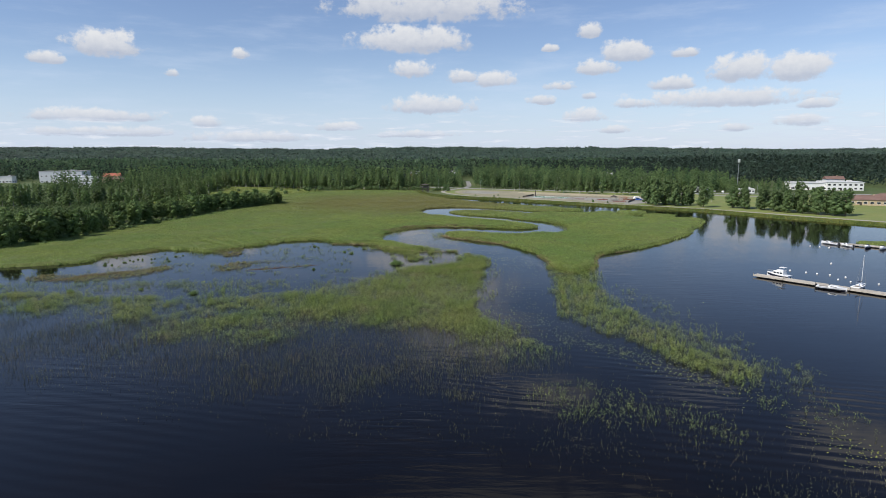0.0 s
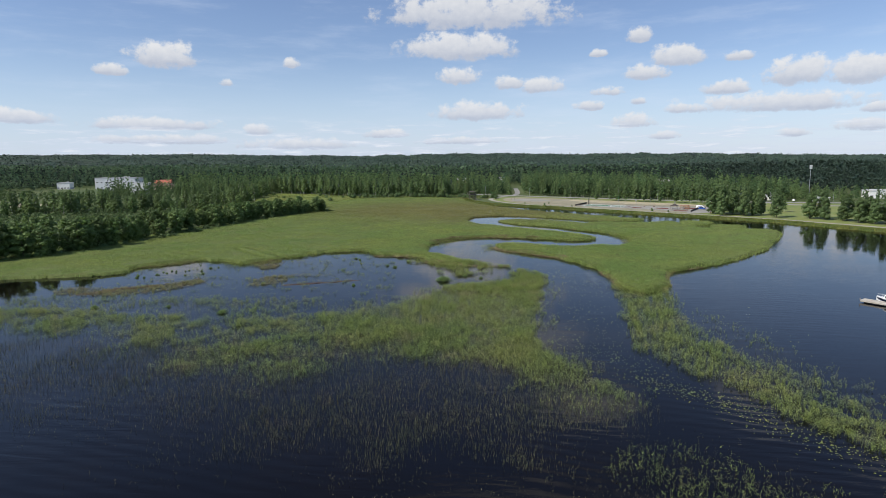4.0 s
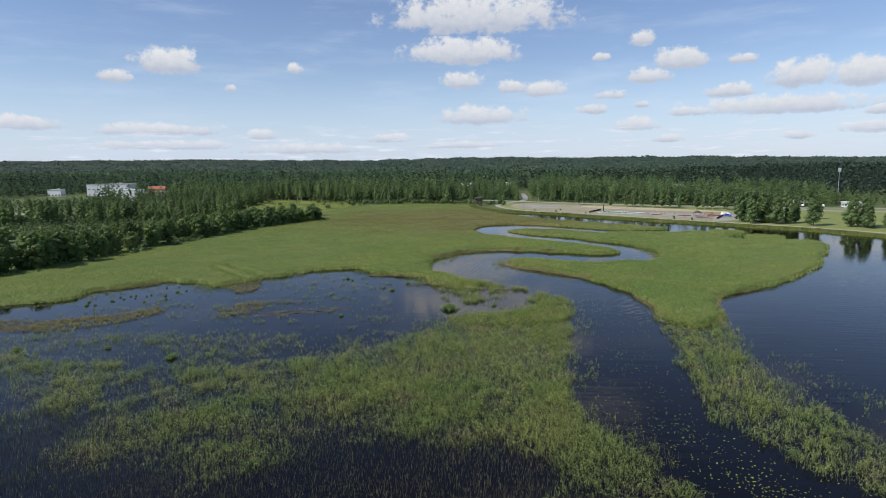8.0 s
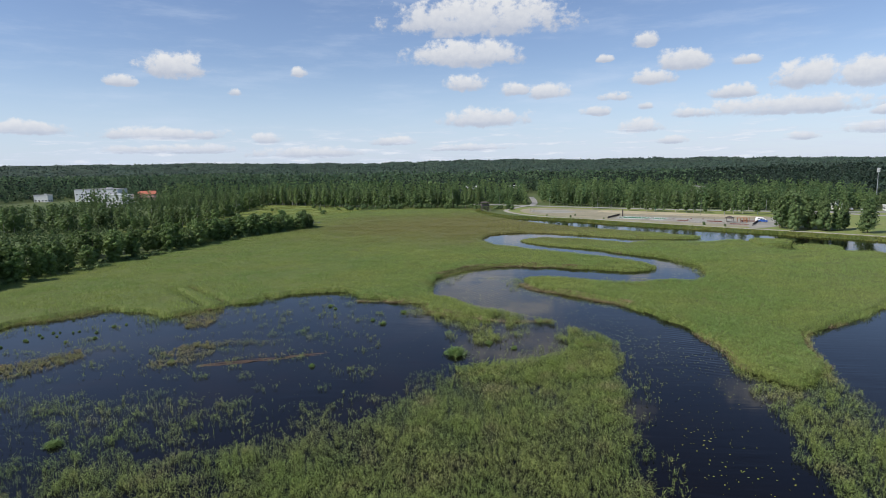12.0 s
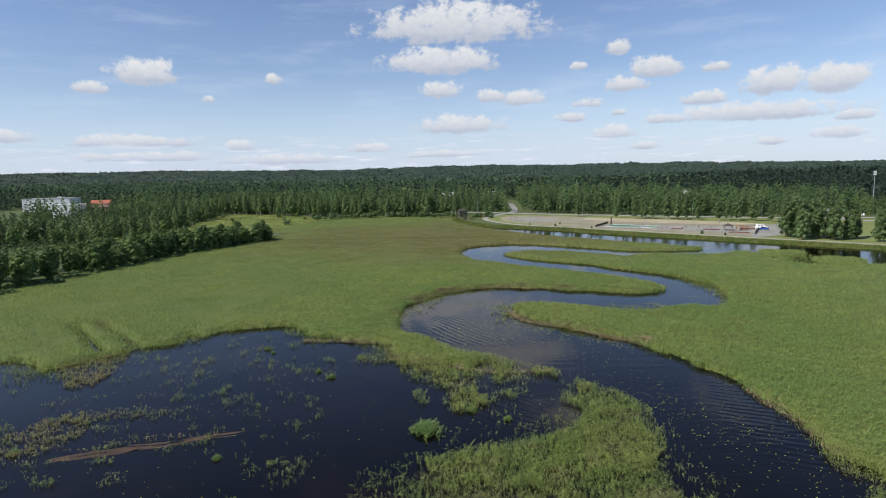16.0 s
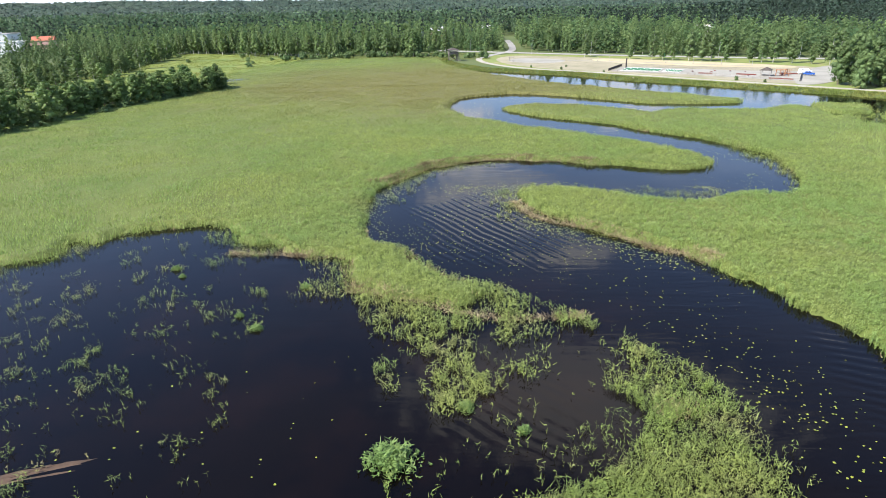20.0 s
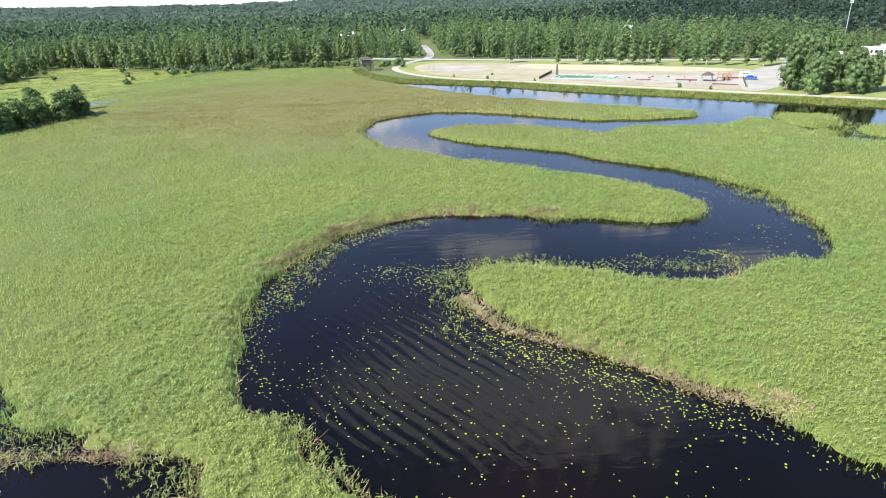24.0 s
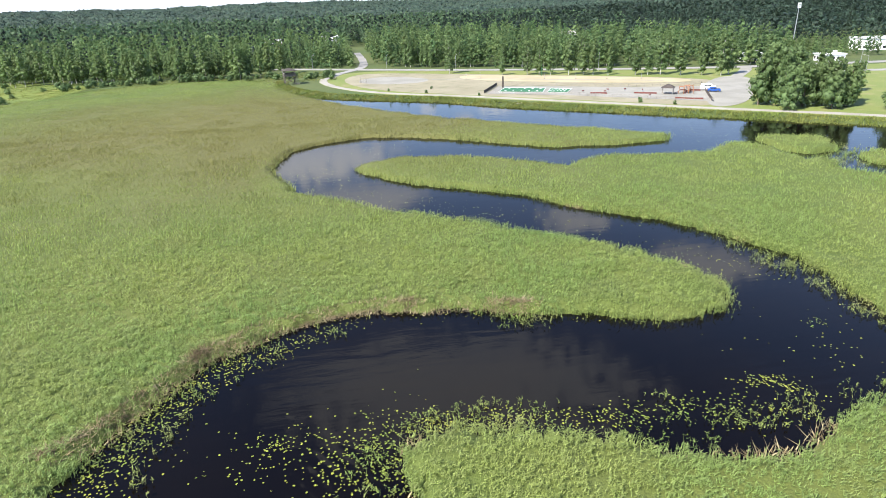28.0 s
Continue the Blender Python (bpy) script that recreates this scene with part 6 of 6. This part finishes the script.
def turf_lane(outline, label):
    t = thing("turf_court", pose(0, 0, 1.15), label, "turf court", "turf courts")
    part("turf", prism(outline, 0.0, 0.08), M_TURF, t, "green artificial turf")
    for a, b in zip(outline, outline[1:] + outline[:1]):
        part("kerb", rod((*a, 0.08), (*b, 0.08), 0.09, n=6), M_WHITE, t, "white kerb")
    c = np.mean(outline, 0)
    u, v = Vector(outline[1]) - Vector(outline[0]), Vector(outline[3]) - Vector(outline[0])
    for i in range(5):
        for j in range(2):
            q = Vector(outline[0]) + u * (0.12 + 0.18 * i + 0.03 * j) + v * (0.3 + 0.4 * j)
            part("obstacle", box(0.8, 0.22, 0.22, pose(q.x, q.y, 0.07, 0, 0, 40 * i + 25 * j), 0.05), M_WHITE, t, "white putting obstacle")
    return t


turf_lane([(67, 464), (82.5, 456), (87.5, 466.5), (73, 475)], "green artificial turf court with white obstacles")
turf_lane([(84, 455), (90.5, 451.3), (96, 460), (89, 464.8)], "small green artificial turf court with white obstacles")
totem = thing("totem_post", pose(72.5, 476.5, 1.14), "dark wooden totem post at the turf court", "post")
part("shaft", rod((0, 0, -0.2), (0, 0, 4.2), 0.4, 0.32, 10), M_DARK_TIMBER, totem)
part("cap", rod((0, 0, 4.2), (0, 0, 4.5), 0.45, 0.2, 10), M_DARK_TIMBER, totem)


def pavilion(m):
    t = thing("pavilion", m, "open grey pavilion with a dark pitched roof", "pavilion")
    for sx in (-1.8, 1.8):
        for sy in (-1.5, 1.5):
            part("post", box(0.16, 0.16, 2.3, pose(sx, sy, -0.05)), M_TIMBER, t)
    bm = bmesh.new()
    bmesh.ops.create_cone(bm, cap_ends=True, segments=4, radius1=3.3, radius2=0.25, depth=1.3, matrix=pose(0, 0, 2.9, 0, 0, 45))
    part("roof", bm, M_DARK_TIMBER, t)
    part("bench", box(2.6, 0.5, 0.45, pose(0, 0, 0)), M_TIMBER, t)
    return t


pavilion(pose(121.5, 433, 1.15, 0, 0, -35))


def climbing_frame(m, label):
    t = thing("climbing_frame", m, label, "play frame", "play equipment")
    for i in range(4):
        for s in (-0.8, 0.8):
            part("post", rod((1.6 * i - 2.4, s, -0.1), (1.6 * i - 2.4, s, 2.4), 0.09), M_ORANGE, t)
    part("deck", box(1.7, 1.6, 0.12, pose(-1.6, 0, 1.1)), M_TIMBER, t)
    part("roof", prism([(-2.6, -1), (-0.6, -1), (-0.6, 1), (-2.6, 1)], 2.4, 2.55), M_ORANGE, t)
    part("slide", box(2.6, 0.6, 0.1, pose(-3.4, 0, 0.3, 0, -28, 0)), M_MAROON, t)
    for k in range(5):
        part("rung", rod((0.8, -0.8, 0.4 + 0.4 * k), (0.8, 0.8, 0.4 + 0.4 * k), 0.04), M_ORANGE, t)
    return t


climbing_frame(pose(127.5, 431, 1.15, 0, 0, -30), "orange wooden climbing frame with a slide")
climbing_frame(pose(130.5, 434, 1.15, 0, 0, 40), "orange wooden climbing frame in the playground")
for x, y, L, r in [(115, 437, 8, -32), (122, 420, 9, -32), (100, 444, 6, -30), (133, 437, 7, -30)]:
    t = thing("play_edging", pose(x, y, 1.14, 0, 0, r), "dark red timber edging round a play bed", "edging", "play edgings")
    part("board", box(L, 0.25, 0.5, bevel=0.03), M_MAROON, t)
    part("bed", box(L - 0.5, 1.6, 0.12, pose(0, 0.95, 0)), M_SAND, t, "sand bed")
for x, y in [(112, 447), (106, 449), (103, 445), (117, 443), (96, 449), (113, 430)]:
    t = thing("spring_toy", pose(x, y, 1.14, 0, 0, rng.uniform(0, 360)), "small dark spring rocker on gravel", "spring toy", "play equipment")
    part("seat", box(0.9, 0.35, 0.35, pose(0, 0, 0.5), 0.06), M_MAROON, t)
    part("spring", rod((0, 0, -0.05), (0, 0, 0.55), 0.14), M_STEEL, t)
goal = thing("swing_frame", pose(18, 521, 1.14, 0, 0, -35), "brown timber swing frame on the gravel", "swing")
for s in (-1.5, 1.5):
    part("leg", rod((s, -0.5, -0.05), (s, 0, 2.3), 0.07), M_TIMBER, goal)
    part("leg", rod((s, 0.5, -0.05), (s, 0, 2.3), 0.07), M_TIMBER, goal)
    part("seat", box(0.5, 0.2, 0.05, pose(s * 0.45, 0, 0.5)), M_BLACK, goal)
    for q in (-0.2, 0.2):
        part("chain", rod((s * 0.45 + q, 0, 0.5), (s * 0.45 + q, 0, 2.3), 0.015, n=4), M_STEEL, goal)
part("crossbar", rod((-1.8, 0, 2.3), (1.8, 0, 2.3), 0.08), M_TIMBER, goal)


def pole_lamp(x, y, h, turn, label="slim grey street lamp beside the road"):
    t = thing("street_lamp", pose(x, y, 1.05, 0, 0, turn), label, "street lamp", "street lamps")
    part("pole", rod((0, 0, -0.2), (0, 0, h), 0.11, 0.07), M_STEEL, t)
    part("arm", rod((0, 0, h - 0.05), (1.4, 0, h + 0.25), 0.05), M_STEEL, t)
    part("lamp_head", box(0.7, 0.25, 0.14, pose(1.7, 0, h + 0.18), 0.04), M_PANEL, t)


for x, y in [(-6, 596), (34, 570), (68, 549), (99, 532), (132, 515), (168, 499), (205, 486), (246, 480)]:
    pole_lamp(x, y, 8.0, 60)
for x, y in [(222, 452), (252, 446), (196, 470)]:
    pole_lamp(x, y, 7.0, 120, "slim grey lamp beside the drive")


def net_post(x, y, h, mat, label):
    t = thing("net_post", pose(x, y, 1.1), label, "post", "posts on the sand")
    part("shaft", rod((0, 0, -0.1), (0, 0, h), 0.07, n=6), mat, t)
    part("foot", box(0.4, 0.4, 0.1), M_BLACK, t)


for x, y in [(72, 513), (66, 516), (98, 497), (110, 490), (122, 484), (134, 476)]:
    net_post(x, y, 2.6, M_STEEL, "thin grey net post standing on sand")
net_post(100, 507, 4.0, M_GREEN_STEEL, "green steel post standing on sand")


def flood_mast(m):
    t = thing("flood_mast", m, "tall steel floodlight mast with a lamp head", "light mast")
    part("mast", rod((0, 0, -0.5), (0, 0, 25), 0.38, 0.16, 10), M_STEEL, t)
    head = part("head_frame", box(2.2, 0.3, 3.0, pose(0, 0, 23.8)), M_STEEL, t)
    for i in range(3):
        for j in range(2):
            part("floodlight", box(0.9, 0.35, 0.75, pose(-0.52 + 1.05 * j, -0.3, 23.9 + 0.98 * i), 0.05), M_WHITE, head)
    return t


flood_mast(pose(259, 541, 1.0, 0, 0, 10))

for x, y, r in [(66, 439, 40), (10, 486, 35), (16, 484.5, 30)]:
    t = thing("jetty", pose(x, y, 0.35, 0, 0, r), "small pale wooden jetty at the bank", "jetty", "small jetties")
    part("deck", box(2.4, 5.2, 0.18, pose(0, -1.0, 0.35), 0.02), M_DECK, t)
    for sx in (-1, 1):
        for sy in (-3.3, 1.2):
            part("pile", rod((sx, sy, -0.9), (sx, sy, 0.5), 0.1), M_TIMBER, t)
sign = thing("notice_board", pose(1, 556, 1.05, 0, 0, 20), "white notice board on posts by the path", "sign")
for s in (-0.8, 0.8):
    part("post", rod((s, 0, -0.1), (s, 0, 2.2), 0.06), M_TIMBER, sign)
part("board", box(1.9, 0.08, 1.3, pose(0, 0, 0.9)), M_WHITE, sign)
for x, y in [(26, 487), (40, 474), (58, 459), (104, 420), (112, 412), (44, 486)]:
    plant(SHRUB, x, y, rng.uniform(0.35, 0.6), 0.8, "small bushes by the path", "small dark green bush by the path")


# ---- vehicles ----
def car(m, paint, label, van=False):
    t = thing("van" if van else "car", m, label, "van" if van else "car", "parked vehicles")
    L, W_, H = (5.2, 2.0, 1.2) if van else (4.4, 1.8, 0.75)
    body = part("body", box(L, W_, H, pose(0, 0, 0.35), 0.12), paint, t)
    top = part("cabin", cabin(L * (0.85 if van else 0.6), W_ * 0.92, 0.9 if van else 0.62, 0.35 + H - 0.05, -0.25, 0.45), paint, body)
    z = 0.35 + H + 0.1
    for s in (-1, 1):
        for i in range(2):
            part("side_window", box(L * 0.2, 0.04, 0.36, pose(-0.75 + i * L * 0.24, s * W_ * 0.44, z)), M_GLASS, t)
        for q in (-1, 1):
            w = part("wheel", rod((q * L * 0.31, s * (W_ / 2 - 0.22), 0.33), (q * L * 0.31, s * (W_ / 2 + 0.01), 0.33), 0.33, n=16), M_TYRE, t)
            part("rim", rod((q * L * 0.31, s * (W_ / 2), 0.33), (q * L * 0.31, s * (W_ / 2 + 0.03), 0.33), 0.19, n=12), M_STEEL, w)
        part("headlight", box(0.06, 0.34, 0.16, pose(L / 2, s * W_ * 0.34, 0.75)), M_WHITE, t)
        part("tail_light", box(0.06, 0.24, 0.22, pose(-L / 2, s * W_ * 0.38, 0.78)), M_ROOF_RED, t)
    part("windscreen", box(0.05, W_ * 0.72, 0.5, pose(L * (0.27 if van else 0.14), 0, z - 0.1, 0, -40, 0)), M_GLASS, t)
    return t


car(pose(138.5, 431, 1.14, 0, 0, -28), M_CAR_BLUE, "blue hatchback parked on the gravel yard")
car(pose(139, 435.5, 1.14, 0, 0, -30), M_WHITE, "white van parked on the gravel yard", True)
for x, y, mtl, text in [(218, 508, M_WHITE, "white"), (224, 506, M_STEEL, "silver"), (230, 504, M_WHITE, "white"), (212, 510, M_NAVY, "dark blue")]:
    car(pose(x, y, 1.06, 0, 0, 70), mtl, text + " car parked beside the drive")


# ---- buildings ----
def building(name, m, w, d, h, wall, roof, label, style="flat", rows=1, cols=5, pitch=2.4, doors=1):
    t = thing(name, m, label, "building")
    part("wall", box(w, d, h, pose(0, 0, -1.5) @ Matrix.Diagonal((1, 1, (h + 1.5) / h, 1))), wall, t)
    if style == "flat":
        r = part("roof", box(w + 0.8, d + 0.8, 0.45, pose(0, 0, h - 0.02)), roof, t)
        part("roof_unit", box(w * 0.12, d * 0.2, 1.3, pose(w * 0.2, 0, h + 0.4)), M_PANEL, r)
    else:
        bm = bmesh.new()
        o, e = 0.6, (w / 2 - d * 0.3 if style == "hip" else w / 2 + 0.6)
        v = [bm.verts.new(q) for q in ((-w / 2 - o, -d / 2 - o, h - 0.15), (w / 2 + o, -d / 2 - o, h - 0.15), (w / 2 + o, d / 2 + o, h - 0.15), (-w / 2 - o, d / 2 + o, h - 0.15), (-e, 0, h + pitch), (e, 0, h + pitch))]
        for f in ((0, 1, 5, 4), (2, 3, 4, 5), (1, 2, 5), (3, 0, 4), (3, 2, 1, 0)):
            bm.faces.new([v[i] for i in f])
        r = part("roof", bm, roof, t)
        part("chimney", box(0.8, 0.8, 1.6, pose(w * 0.2, d * 0.1, h + pitch * 0.6)), M_BRICK, r)
    for s, length, turn in ((-1, w, 0), (1, w, 180), (-1, d, 90), (-1, d, -90)):
        deep = d if turn in (0, 180) else w
        n = cols if turn in (0, 180) else max(1, int(cols * d / w))
        for i in range(n):
            for k in range(rows):
                z = 0.9 + k * (h - 0.5) / rows
                wm = pose(0, 0, 0, 0, 0, turn) @ pose(-length / 2 + length * (i + 0.5) / n, -deep / 2 - 0.03, z)
                win = part("window", box(min(2.2, length / n * 0.6), 0.1, min(1.5, (h - 0.5) / rows * 0.6), wm), M_WHITE, t)
                part("pane", box(min(2.0, length / n * 0.6 - 0.2), 0.06, min(1.3, (h - 0.5) / rows * 0.6 - 0.2), wm @ pose(0, -0.04, 0.1)), M_GLASS, win)
    for i in range(doors):
        part("door", box(1.2, 0.12, 2.1, pose(-w * 0.1 + 3 * i, -d / 2 - 0.06, 0)), M_DARK_TIMBER, t)
    return t


def ground_z(x, y):
    return float(land_height(np.array([float(x)]), np.array([float(y)]))[0][0])


# the white halls and low brown-roofed buildings east of the park
building("hall", pose(322, 540, 1.0, 0, 0, -14), 36, 18, 6.0, M_WHITE, M_PANEL, "long white hall with a pale flat roof", "flat", 1, 9)
building("hall", pose(344, 532, ground_z(344, 532), 0, 0, -14), 28, 18, 6.8, M_WHITE, M_PANEL, "tall white hall with a pale flat roof", "flat", 2, 7)
building("hall", pose(352, 556, ground_z(352, 556), 0, 0, -14), 14, 12, 8.5, M_WHITE, M_ROOF_BROWN, "white hall block with a reddish roof", "gable", 2, 4)
building("low_building", pose(268, 390, 1.0, 0, 0, -28), 24, 14, 3.6, M_BRICK, M_ROOF_BROWN, "low pale brick building with a brown hip roof", "hip", 1, 7)
building("low_building", pose(292, 396, 1.0, 0, 0, -28), 26, 16, 4.0, M_BRICK, M_ROOF_BROWN, "low brick building with a brown hip roof", "hip", 1, 7)
building("low_building", pose(247, 500, 1.0, 0, 0, -15), 11, 8, 3.2, M_WHITE, M_WHITE, "low white building with a pale flat roof", "flat", 1, 5)
building("low_building", pose(218, 520, 1.0, 0, 0, -20), 12, 8, 3.4, M_WHITE, M_PANEL, "low white building among birches", "flat", 1, 4)
# houses inside the woods
building("house", pose(-38, 758, ground_z(-38, 758), 0, 0, 20), 11, 9, 8.0, M_ROOF_RED, M_PANEL, "red-walled house with a white roof among trees", "gable", 2, 4, 3.2)
building("house", pose(8, 790, ground_z(8, 790), 0, 0, -10), 15, 9, 8.0, M_WHITE, M_PANEL, "white house with a pale roof among trees", "gable", 2, 5, 2.6)
building("house", pose(178, 672, ground_z(178, 672), 0, 0, -15), 11, 9, 8.5, M_WHITE, M_ROOF_GREY, "white house with a grey roof among trees", "gable", 2, 4, 2.6)
# the grey hall and its neighbours to the west
building("factory", pose(-482, 764, ground_z(-482, 764), 0, 0, 8), 50, 24, 14.0, M_HALL, M_ROOF_GREY, "large light grey industrial hall with a flat roof", "flat", 2, 9)
building("low_building", pose(-441, 722, ground_z(-441, 722), 0, 0, 8), 44, 14, 8.5, M_WHITE, M_WHITE, "low white store with a pale flat roof", "flat", 1, 8)
building("low_building", pose(-548, 752, ground_z(-548, 752), 0, 0, 8), 16, 10, 8.0, M_WHITE, M_PANEL, "low white store beside the grey hall", "flat", 1, 4)
building("house", pose(-408, 739, ground_z(-408, 739), 0, 0, 20), 18, 11, 8.5, M_BRICK, M_ROOF_RED, "house with pale walls and a red roof", "gable", 2, 6, 3.5)
building("house", pose(-384, 698, ground_z(-384, 698), 0, 0, 12), 20, 10, 6.5, M_BRICK, M_ROOF_BROWN, "low house with ochre walls", "hip", 1, 6, 2.0)
building("house", pose(-378, 640, ground_z(-378, 640), 0, 0, 5), 16, 10, 5.0, M_WHITE, M_PANEL, "white low building among trees", "flat", 1, 4)
